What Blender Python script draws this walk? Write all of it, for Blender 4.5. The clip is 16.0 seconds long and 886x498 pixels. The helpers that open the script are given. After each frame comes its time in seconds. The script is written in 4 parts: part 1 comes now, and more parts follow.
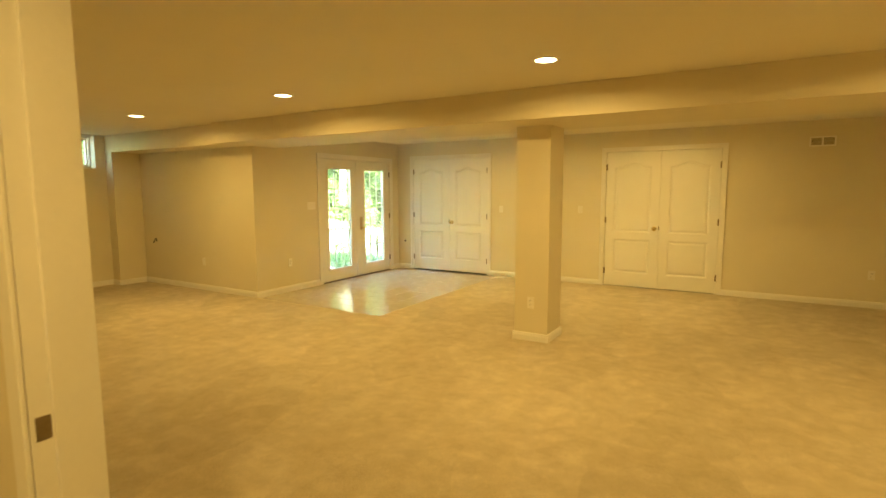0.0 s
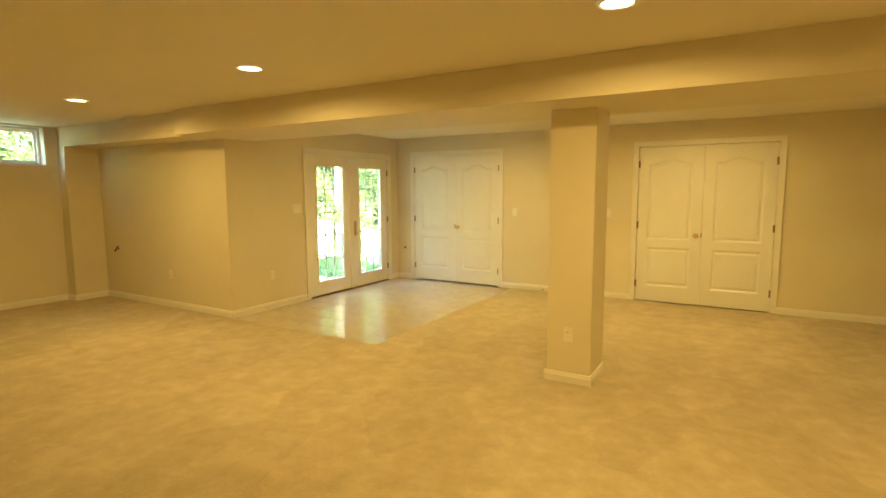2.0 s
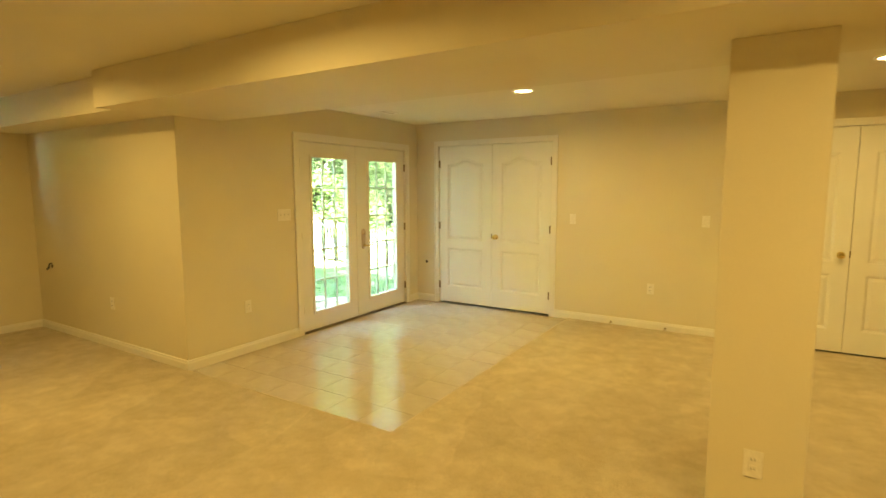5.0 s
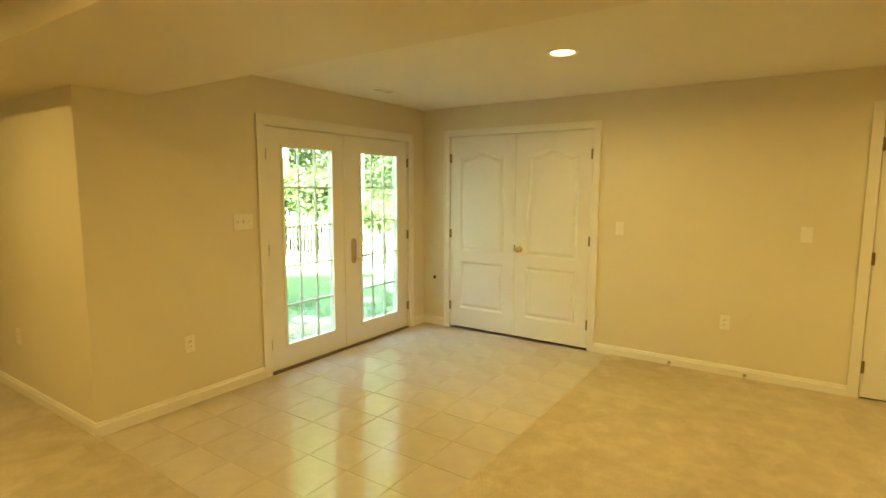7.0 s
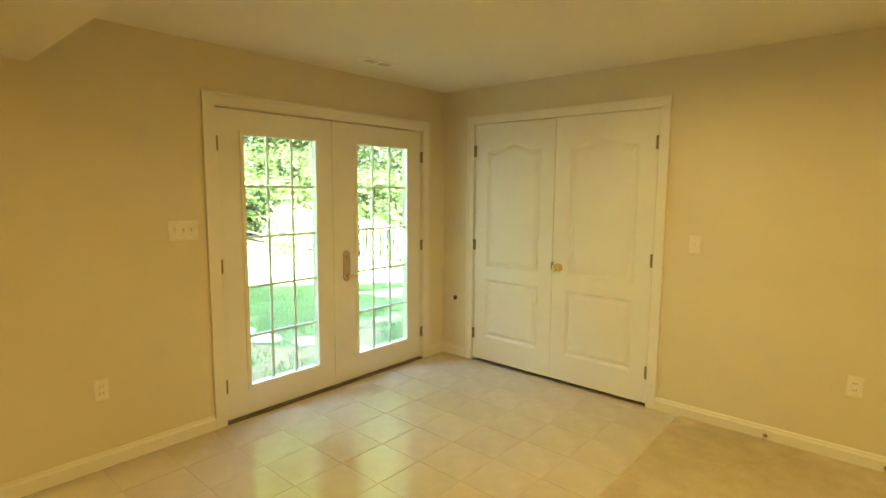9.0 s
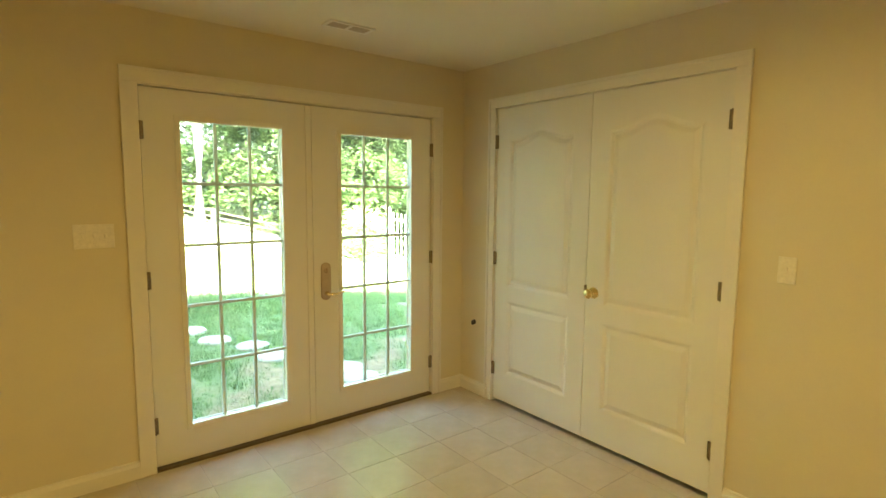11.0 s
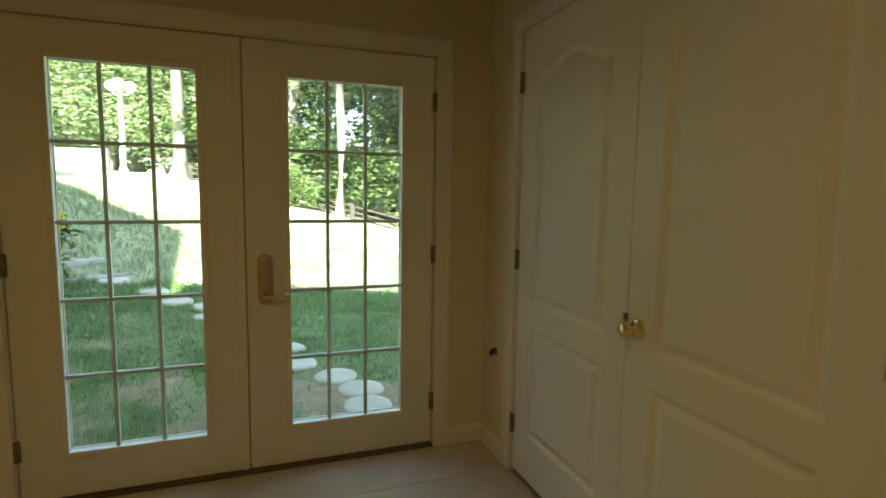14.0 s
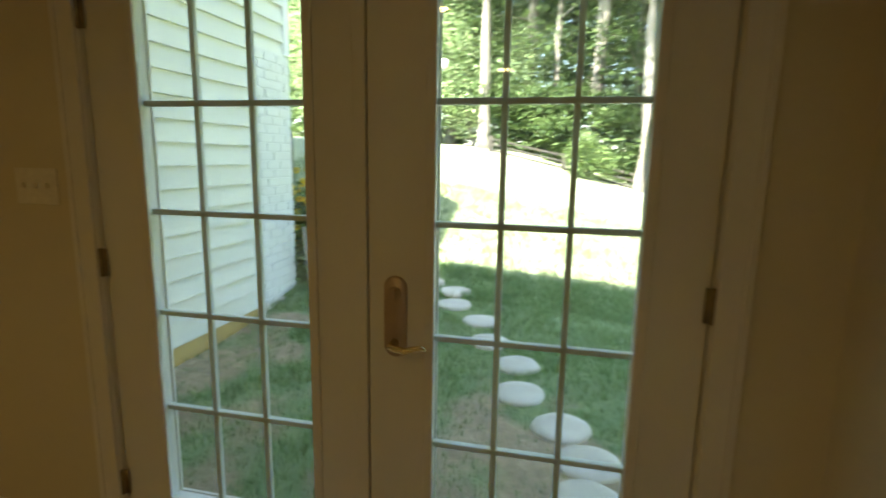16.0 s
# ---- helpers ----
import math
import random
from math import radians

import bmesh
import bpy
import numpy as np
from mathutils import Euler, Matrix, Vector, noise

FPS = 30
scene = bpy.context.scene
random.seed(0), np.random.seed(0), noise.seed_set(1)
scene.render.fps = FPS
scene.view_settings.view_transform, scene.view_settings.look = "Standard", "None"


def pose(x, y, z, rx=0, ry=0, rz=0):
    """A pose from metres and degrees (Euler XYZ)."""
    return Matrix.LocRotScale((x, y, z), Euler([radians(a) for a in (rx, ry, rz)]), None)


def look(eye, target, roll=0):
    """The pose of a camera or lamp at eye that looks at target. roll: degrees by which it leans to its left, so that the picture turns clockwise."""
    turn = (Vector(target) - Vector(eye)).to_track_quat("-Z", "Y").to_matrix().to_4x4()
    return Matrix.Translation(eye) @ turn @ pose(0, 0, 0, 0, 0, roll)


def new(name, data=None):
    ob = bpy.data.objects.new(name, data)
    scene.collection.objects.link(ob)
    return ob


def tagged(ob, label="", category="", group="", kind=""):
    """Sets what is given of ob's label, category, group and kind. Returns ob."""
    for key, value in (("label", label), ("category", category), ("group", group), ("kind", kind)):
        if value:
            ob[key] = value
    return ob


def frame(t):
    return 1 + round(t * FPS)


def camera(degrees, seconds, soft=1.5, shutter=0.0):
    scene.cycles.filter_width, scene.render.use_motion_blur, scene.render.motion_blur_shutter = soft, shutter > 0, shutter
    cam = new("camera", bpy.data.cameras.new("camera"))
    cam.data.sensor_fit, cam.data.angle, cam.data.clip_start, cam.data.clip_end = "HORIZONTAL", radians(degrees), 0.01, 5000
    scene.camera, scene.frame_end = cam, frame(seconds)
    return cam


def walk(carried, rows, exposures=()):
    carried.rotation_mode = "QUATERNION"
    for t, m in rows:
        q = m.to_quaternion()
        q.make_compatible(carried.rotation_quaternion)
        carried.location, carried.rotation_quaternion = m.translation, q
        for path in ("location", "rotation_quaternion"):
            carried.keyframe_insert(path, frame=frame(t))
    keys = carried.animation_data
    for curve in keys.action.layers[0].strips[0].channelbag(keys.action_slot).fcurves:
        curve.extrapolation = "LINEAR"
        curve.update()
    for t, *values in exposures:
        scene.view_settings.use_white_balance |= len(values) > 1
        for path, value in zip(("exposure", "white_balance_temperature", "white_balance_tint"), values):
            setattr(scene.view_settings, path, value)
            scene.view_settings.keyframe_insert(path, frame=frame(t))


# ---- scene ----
cam = camera(80.6, 16.0, shutter=0.5)
PATH = [
    (0, (-0.247, -0.022, 1.477), (-1.264, 1.685, 1.254), -0.2),
    (0.5, (-0.398, 0.172, 1.484), (-1.407, 1.884, 1.26), -0.2),
    (1, (-0.57, 0.392, 1.492), (-1.575, 2.106, 1.266), -0.2),
    (1.5, (-0.738, 0.64, 1.499), (-1.744, 2.354, 1.272), -0.1),
    (2, (-0.916, 0.858, 1.492), (-1.924, 2.571, 1.267), -0.2),
    (2.5, (-1.114, 1.085, 1.494), (-2.123, 2.797, 1.27), -0.1),
    (3, (-1.284, 1.331, 1.493), (-2.296, 3.041, 1.266), -0.1),
    (3.5, (-1.463, 1.591, 1.511), (-2.482, 3.296, 1.28), -0.1),
    (4, (-1.678, 1.831, 1.5), (-2.707, 3.531, 1.269), -0.1),
    (6.5, (-2.547, 3.151, 1.514), (-3.637, 4.812, 1.281), 0.1),
    (7, (-2.669, 3.445, 1.508), (-3.78, 5.092, 1.275), 0.2),
    (7.5, (-2.77, 3.721, 1.519), (-3.903, 5.353, 1.286), 0.2),
    (8, (-2.835, 4.026, 1.515), (-4.01, 5.629, 1.285), 0.3),
    (8.5, (-2.875, 4.305, 1.501), (-4.122, 5.851, 1.27), 0.3),
    (9, (-2.972, 4.561, 1.501), (-4.28, 6.056, 1.271), 0.4),
    (11.5, (-3.124, 5.86, 1.465), (-4.751, 7.002, 1.25), 0.6),
    (12, (-3.132, 6.087, 1.455), (-4.815, 7.147, 1.24), 0.7),
    (12.5, (-3.226, 6.283, 1.443), (-4.934, 7.301, 1.228), 0.8),
    (13, (-3.326, 6.499, 1.449), (-5.061, 7.469, 1.23), 0.8),
    (13.5, (-3.415, 6.741, 1.407), (-5.203, 7.611, 1.194), 0.6),
    (14, (-3.599, 6.991, 1.326), (-5.47, 7.663, 1.11), 0.9),
    (14.5, (-3.922, 7.203, 1.296), (-5.833, 7.754, 1.092), 1.1),
    (15, (-4.256, 7.375, 1.335), (-6.194, 7.792, 1.075), 1.27),
    (15.5, (-4.537, 7.403, 1.312), (-6.517, 7.403, 1.034), 1.47),
    (16, (-4.741, 7.473, 1.361), (-6.66, 7.03, 1.015), 0.92),
]
walk(cam, [(t, look(eye, target, roll)) for t, eye, target, roll in PATH],
     [(0, 5.67, 7350, 10), (1, 5.64, 7350, 10), (2.5, 5.69, 7300, 9), (4, 5.67, 7350, 7), (7, 5.5, 7200, 5), (9, 5.41, 7150, 4), (11.5, 5.07, 7000, 6), (12.5, 4.75, 6850, 9), (13, 4.29, 6850, 11), (13.5, 3.7, 6850, 11.5), (14.5, 3.34, 6850, 12), (16, 3.18, 6850, 14)])

# ---- world and lamps ----
SUN_UP, SUN_FROM = 50.0, (0.95, -0.31)          # elevation in degrees, way to the sun in plan
world = bpy.data.worlds.new("sky")
scene.world = world
world.use_nodes = True
wn = world.node_tree
sky = wn.nodes.new("ShaderNodeTexSky")
sky.sky_type, sky.sun_disc = "NISHITA", False
sky.sun_elevation, sky.sun_rotation = radians(SUN_UP), math.atan2(SUN_FROM[0], SUN_FROM[1])
wn.nodes["Background"].inputs["Strength"].default_value = 0.15
wn.links.new(sky.outputs["Color"], wn.nodes["Background"].inputs["Color"])
sun_data = bpy.data.lights.new("sun", "SUN")
sun_data.energy, sun_data.angle, sun_data.color = 5.0, radians(0.6), (1.0, 0.97, 0.93)
sun = new("sun", sun_data)
e = radians(SUN_UP)
sun.matrix_world = look((0, 0, 30), (-SUN_FROM[0] * math.cos(e), -SUN_FROM[1] * math.cos(e), 30 - math.sin(e)))

CEIL = 2.335
LAMP_COLOUR, LAMP_WATTS = (1.0, 0.69, 0.225), 0.51
LAMPS = [(-1.49, 3.4), (-3.96, 3.4), (-6.38, 3.43), (-3.92, 6.60), (-1.46, 6.76), (0.98, 3.4), (-0.85, -0.3)]


# ---- materials ----
def material(name):
    m = bpy.data.materials.new(name)
    m.use_nodes = True
    return m, m.node_tree, m.node_tree.nodes["Principled BSDF"]


def node(tree, kind, **values):
    n = tree.nodes.new(kind)
    for k, v in values.items():
        n.inputs[k.replace("_", " ")].default_value = v
    return n


def coords(tree, scale=(1, 1, 1), where="Object"):
    c = tree.nodes.new("ShaderNodeTexCoord")
    m = tree.nodes.new("ShaderNodeMapping")
    m.inputs["Scale"].default_value = scale
    tree.links.new(c.outputs[where], m.inputs["Vector"])
    return m.outputs["Vector"]


def noise_at(tree, vec, scale, detail=4.0, rough=0.6):
    n = node(tree, "ShaderNodeTexNoise", Scale=scale, Detail=detail, Roughness=rough)
    tree.links.new(vec, n.inputs["Vector"])
    return n.outputs["Fac"]


def noise_colour(tree, vec, scale):
    n = node(tree, "ShaderNodeTexNoise", Scale=scale, Detail=3.0)
    tree.links.new(vec, n.inputs["Vector"])
    return n.outputs["Color"]


def ramp(tree, fac, stops):
    r = tree.nodes.new("ShaderNodeValToRGB")
    while len(r.color_ramp.elements) < len(stops):
        r.color_ramp.elements.new(0.5)
    for el, (p, c) in zip(r.color_ramp.elements, stops):
        el.position, el.color = p, (*c, 1)
    tree.links.new(fac, r.inputs["Fac"])
    return r.outputs["Color"]


def blend(tree, a, b, fac, mode="MIX"):
    n = tree.nodes.new("ShaderNodeMix")
    n.data_type, n.blend_type = "RGBA", mode
    for sock, v in ((n.inputs[0], fac), (n.inputs[6], a), (n.inputs[7], b)):
        if isinstance(v, (int, float)):
            sock.default_value = v
        elif isinstance(v, tuple):
            sock.default_value = (*v, 1)
        else:
            tree.links.new(v, sock)
    return n.outputs[2]


def bump(tree, bsdf, height, strength, distance):
    b = node(tree, "ShaderNodeBump", Strength=strength, Distance=distance)
    tree.links.new(height, b.inputs["Height"])
    tree.links.new(b.outputs["Normal"], bsdf.inputs["Normal"])


def two_scale(name, base, spread, rough, big=1.2, fine=60.0, relief=0.15, depth=0.002, metal=0.0, spread_by_object=0.0, grain=0.5):
    """A surface whose colour drifts at a large and a fine scale, with fine relief."""
    m, t, b = material(name)
    v = coords(t)
    lo = tuple(c * (1 - spread) for c in base)
    hi = tuple(min(1, c * (1 + spread)) for c in base)
    col = ramp(t, noise_at(t, v, big, 5), [(0.3, lo), (0.7, hi)])
    f = noise_at(t, v, fine, 3)
    col = blend(t, col, ramp(t, f, [(0.3, (0.82,) * 3), (0.7, (1.1,) * 3)]), grain, "MULTIPLY")
    if spread_by_object:
        info = t.nodes.new("ShaderNodeObjectInfo")
        k = spread_by_object
        col = blend(t, col, ramp(t, info.outputs["Random"], [(0.0, (1 - k,) * 3), (1.0, (1 + k * 0.4,) * 3)]), 1.0, "MULTIPLY")
    t.links.new(col, b.inputs["Base Color"])
    b.inputs["Roughness"].default_value, b.inputs["Metallic"].default_value = rough, metal
    bump(t, b, f, relief, depth)
    return m


def carpet_material():
    m, t, b = material("carpet")
    v = coords(t)
    patches = noise_at(t, v, 6.5, 6, 0.65)
    strokes = noise_at(t, coords(t, (1.6, 1.0, 1)), 1.6, 3, 0.5)
    mixed = blend(t, patches, strokes, 0.32)
    col = ramp(t, mixed, [(0.36, (0.495, 0.408, 0.265)), (0.46, (0.55, 0.46, 0.308)), (0.52, (0.58, 0.488, 0.335)), (0.60, (0.64, 0.548, 0.388))])
    cells = node(t, "ShaderNodeTexVoronoi", Scale=2.1, Randomness=1.0)
    warp = blend(t, coords(t, (1.0, 0.62, 1)), noise_colour(t, v, 3.0), 0.10)
    t.links.new(warp, cells.inputs["Vector"])
    nap = ramp(t, cells.outputs["Color"], [(0.15, (0.93, 0.925, 0.91)), (0.85, (1.05, 1.05, 1.06))])
    col = blend(t, col, nap, 1.0, "MULTIPLY")
    tuft = noise_at(t, v, 210, 2)
    col = blend(t, col, ramp(t, tuft, [(0.3, (0.72,) * 3), (0.7, (1.12,) * 3)]), 0.7, "MULTIPLY")
    t.links.new(col, b.inputs["Base Color"])
    b.inputs["Roughness"].default_value = 1.0
    b.inputs["Sheen Weight"].default_value = 0.15
    add = t.nodes.new("ShaderNodeMath")
    add.operation = "ADD"
    t.links.new(tuft, add.inputs[0])
    t.links.new(mixed, add.inputs[1])
    bump(t, b, add.outputs[0], 0.6, 0.012)
    return m


def tile_material():
    m, t, b = material("floor_tile")
    v = coords(t, where="Object")
    info = t.nodes.new("ShaderNodeObjectInfo")
    cloud = noise_at(t, v, 5.0, 6)
    col = ramp(t, cloud, [(0.3, (0.50, 0.44, 0.35)), (0.7, (0.585, 0.525, 0.43))])
    col = blend(t, col, ramp(t, info.outputs["Random"], [(0.0, (0.965,) * 3), (1.0, (1.02,) * 3)]), 1.0, "MULTIPLY")
    t.links.new(col, b.inputs["Base Color"])
    b.inputs["IOR"].default_value = 1.62
    r = ramp(t, cloud, [(0.3, (0.13,) * 3), (0.8, (0.22,) * 3)])
    t.links.new(r, b.inputs["Roughness"])
    bump(t, b, noise_at(t, v, 14, 3), 0.12, 0.002)
    return m


def glass_material():
    m, t, b = material("window_glass")
    clear = t.nodes.new("ShaderNodeBsdfTransparent")
    clear.inputs["Color"].default_value = (0.93, 0.97, 0.95, 1)
    gloss = node(t, "ShaderNodeBsdfGlossy", Roughness=0.01)
    lw = node(t, "ShaderNodeLayerWeight", Blend=0.5)
    power, fres = t.nodes.new("ShaderNodeMath"), t.nodes.new("ShaderNodeMath")
    power.operation, fres.operation = "POWER", "MULTIPLY_ADD"
    power.inputs[1].default_value = 4.5
    fres.inputs[1].default_value, fres.inputs[2].default_value = 0.85, 0.045
    t.links.new(lw.outputs["Facing"], power.inputs[0])
    t.links.new(power.outputs[0], fres.inputs[0])
    mix = t.nodes.new("ShaderNodeMixShader")
    t.links.new(fres.outputs[0], mix.inputs[0])
    t.links.new(clear.outputs[0], mix.inputs[1])
    t.links.new(gloss.outputs[0], mix.inputs[2])
    # glare haze put into the pane as a weak, uneven translucent film
    film = node(t, "ShaderNodeBsdfTranslucent")
    film.inputs["Color"].default_value = (0.86, 0.86, 0.70, 1)
    veil_share = ramp(t, noise_at(t, coords(t), 3.0, 5), [(0.3, (0.022,) * 3), (0.7, (0.042,) * 3)])
    veiled = t.nodes.new("ShaderNodeMixShader")
    t.links.new(veil_share, veiled.inputs[0])
    t.links.new(mix.outputs[0], veiled.inputs[1])
    t.links.new(film.outputs[0], veiled.inputs[2])
    t.links.new(veiled.outputs[0], t.nodes["Material Output"].inputs["Surface"])
    return m


def lens_material():
    m, t, b = material("lamp_lens")
    b.inputs["Base Color"].default_value = (0.9, 0.88, 0.8, 1)
    b.inputs["Emission Color"].default_value = (1.0, 0.83, 0.5, 1)
    b.inputs["Emission Strength"].default_value = 0.3
    return m


def ground_material():
    m, t, b = material("lawn_ground")
    v = coords(t)
    soil = ramp(t, noise_at(t, v, 11, 9, 0.75), [(0.3, (0.15, 0.112, 0.068)), (0.55, (0.31, 0.235, 0.145)), (0.72, (0.44, 0.365, 0.255))])
    # pale turf: the bank's own tone, and the slope's sunlight painted in
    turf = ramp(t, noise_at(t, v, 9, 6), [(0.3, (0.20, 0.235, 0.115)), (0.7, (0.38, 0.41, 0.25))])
    att = t.nodes.new("ShaderNodeAttribute")
    att.attribute_name = "bare"
    lit_pale = t.nodes.new("ShaderNodeAttribute")
    lit_pale.attribute_name = "lit_pale"
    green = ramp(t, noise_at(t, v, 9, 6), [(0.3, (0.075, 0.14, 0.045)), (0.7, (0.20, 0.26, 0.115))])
    turf = blend(t, green, turf, lit_pale.outputs["Fac"])
    torn = blend(t, att.outputs["Fac"], noise_at(t, v, 7, 5), 0.35)
    col = blend(t, turf, soil, ramp(t, torn, [(0.38, (0,) * 3), (0.56, (1,) * 3)]))
    t.links.new(col, b.inputs["Base Color"])
    b.inputs["Roughness"].default_value = 0.95
    bump(t, b, noise_at(t, v, 40, 5), 0.6, 0.02)
    return m


def leaf_material(name, dark, light):
    m, t, b = material(name)
    geo = t.nodes.new("ShaderNodeNewGeometry")
    col = ramp(t, geo.outputs["Random Per Island"], [(0.0, dark), (1.0, light)])
    t.links.new(col, b.inputs["Base Color"])
    b.inputs["Roughness"].default_value = 0.8
    b.inputs["Specular IOR Level"].default_value = 0.15
    tr = t.nodes.new("ShaderNodeBsdfTranslucent")
    t.links.new(col, tr.inputs["Color"])
    mix = t.nodes.new("ShaderNodeMixShader")
    mix.inputs[0].default_value = 0.45
    t.links.new(b.outputs[0], mix.inputs[1])
    t.links.new(tr.outputs[0], mix.inputs[2])
    t.links.new(mix.outputs[0], t.nodes["Material Output"].inputs["Surface"])
    return m


def bark_material(name, dark, light):
    m, t, b = material(name)
    v = coords(t, (1, 1, 0.18))
    n = noise_at(t, v, 9, 7, 0.7)
    t.links.new(ramp(t, n, [(0.32, dark), (0.68, light)]), b.inputs["Base Color"])
    b.inputs["Roughness"].default_value = 0.9
    bump(t, b, n, 0.8, 0.04)
    return m


M = dict(
    wall=two_scale("wall_paint", (0.72, 0.655, 0.50), 0.035, 0.75, 0.9, 120, 0.12, 0.001, grain=0.08),
    ceiling=two_scale("ceiling_paint", (0.77, 0.715, 0.59), 0.03, 0.9, 0.7, 90, 0.15, 0.001, grain=0.08),
    trim=two_scale("white_trim_paint", (0.80, 0.77, 0.70), 0.02, 0.38, 2.0, 50, 0.05, 0.001, grain=0.08),
    door=two_scale("white_door_paint", (0.79, 0.77, 0.71), 0.025, 0.42, 2.5, 160, 0.12, 0.0008, grain=0.08),
    plate=two_scale("white_plastic_plate", (0.83, 0.79, 0.70), 0.015, 0.35, 6, 80, 0.03, 0.0005),
    slot=two_scale("dark_slot", (0.03, 0.025, 0.02), 0.2, 0.6),
    brass=two_scale("polished_brass", (0.92, 0.76, 0.40), 0.04, 0.12, 20, 120, 0.02, 0.0003, 1.0, grain=0.15),
    old_brass=two_scale("antique_brass", (0.52, 0.415, 0.32), 0.06, 0.5, 20, 120, 0.04, 0.0003, 0.7, grain=0.2),
    bronze=two_scale("hinge_metal", (0.30, 0.24, 0.16), 0.15, 0.42, 30, 140, 0.08, 0.0004, 0.9),
    threshold=two_scale("bronze_threshold", (0.16, 0.12, 0.08), 0.2, 0.45, 8, 90, 0.1, 0.001, 0.6),
    grout=two_scale("grout", (0.50, 0.45, 0.37), 0.05, 0.7, 4, 90),
    vent=two_scale("grille_slat_paint", (0.55, 0.47, 0.34), 0.05, 0.5, 5, 80),
    cable=two_scale("black_cable", (0.02, 0.02, 0.025), 0.2, 0.5),
    grille=two_scale("grey_white_grille", (0.60, 0.63, 0.57), 0.02, 0.45, 4, 80, 0.04, 0.0005, grain=0.1),
    carpet=carpet_material(), tile=tile_material(), glass=glass_material(), lens=lens_material(),
    vinyl=two_scale("white_vinyl", (0.80, 0.80, 0.77), 0.015, 0.4, 4, 80, 0.04, 0.0005),
    siding=two_scale("cream_vinyl_siding", (0.74, 0.73, 0.62), 0.03, 0.55, 2.0, 70, 0.1, 0.001, 0.0, 0.05),
    brick=two_scale("white_painted_brick", (0.74, 0.74, 0.68), 0.03, 0.8, 9, 45, 0.25, 0.003, 0.0, 0.04, grain=0.2),
    mortar=two_scale("painted_mortar", (0.66, 0.66, 0.61), 0.05, 0.95, 9, 60, 0.3, 0.003, grain=0.2),
    footing=two_scale("ochre_foundation", (0.50, 0.36, 0.12), 0.15, 0.9, 3, 40, 0.4, 0.004),
    stone=two_scale("pale_concrete_stone", (0.50, 0.465, 0.385), 0.12, 0.85, 7, 60, 0.4, 0.004, 0.0, 0.08),
    block=two_scale("grey_landscape_block", (0.42, 0.40, 0.35), 0.15, 0.9, 6, 40, 0.6, 0.008, 0.0, 0.1),
    ground=ground_material(),
    grass=leaf_material("grass_blade", (0.09, 0.185, 0.058), (0.215, 0.345, 0.135)),
    # pale bank grass, also lightened to stand for sun on the slope
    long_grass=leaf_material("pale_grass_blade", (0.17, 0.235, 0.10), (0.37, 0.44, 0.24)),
    leaf=leaf_material("tree_leaf", (0.075, 0.13, 0.042), (0.24, 0.335, 0.12)),
    # tree_leaf darkened: the shade inside the wood is put into the colour
    leaf_dark=leaf_material("leaf_painted_shade", (0.05, 0.09, 0.033), (0.155, 0.23, 0.08)),
    hedge=leaf_material("hedge_leaf", (0.20, 0.30, 0.13), (0.50, 0.60, 0.33)),
    flower=leaf_material("yellow_petal", (0.62, 0.40, 0.02), (0.80, 0.56, 0.03)),
    cone=two_scale("flower_eye", (0.03, 0.018, 0.01), 0.2, 0.9),
    bark=bark_material("grey_brown_bark", (0.15, 0.125, 0.10), (0.36, 0.32, 0.27)),
    bark_pale=bark_material("pale_smooth_bark", (0.13, 0.115, 0.09), (0.31, 0.28, 0.23)),
    # weathered wood, with the trees' shade put into its dark colour
    rail=bark_material("fence_wood_painted_shade", (0.025, 0.021, 0.017), (0.065, 0.056, 0.046)),
    iron=two_scale("pale_metal_fence", (0.50, 0.50, 0.47), 0.15, 0.5, 6, 70, 0.05, 0.001, 0.4),
    globe=two_scale("white_glass_globe", (0.88, 0.88, 0.86), 0.02, 0.2, 5, 50, 0.02, 0.0004),
    roof=two_scale("grey_shingle", (0.16, 0.15, 0.14), 0.2, 0.9, 3, 30, 0.4, 0.006),
)


# ---- mesh helpers ----
def to_object(name, bm, mat, smooth=False):
    me = bpy.data.meshes.new(name)
    bmesh.ops.recalc_face_normals(bm, faces=bm.faces)
    bm.to_mesh(me)
    bm.free()
    me.materials.append(mat)
    if smooth:
        for p in me.polygons:
            p.use_smooth = True
    return new(name, me)


def part(name, bm, mat, parent, label="", smooth=False):
    ob = to_object(name, bm, mat, smooth)
    ob.parent = parent
    if label:
        tagged(ob, label)
    return ob


def structure(name, bm, mat, label, category, smooth=False):
    return tagged(to_object(name, bm, mat, smooth), label, category, kind="structure")


def thing(name, label, category, at=(0, 0, 0), turn=0.0, group="", kind=""):
    ob = new(name)
    ob.empty_display_size = 0.1
    ob.matrix_basis = pose(*at, 0, 0, turn)
    return tagged(ob, label, category, group, kind)


def box(bm, x0, x1, y0, y1, z0, z1):
    m = Matrix.Translation(((x0 + x1) / 2, (y0 + y1) / 2, (z0 + z1) / 2)) @ Matrix.Diagonal((x1 - x0, y1 - y0, z1 - z0, 1))
    return bmesh.ops.create_cube(bm, size=1, matrix=m)["verts"]


def boxes(*sizes, bevel=0.0):
    bm = bmesh.new()
    for s in sizes:
        box(bm, *s)
    if bevel:
        bmesh.ops.bevel(bm, geom=list(bm.edges), offset=bevel, segments=2, affect="EDGES", profile=0.6)
    return bm


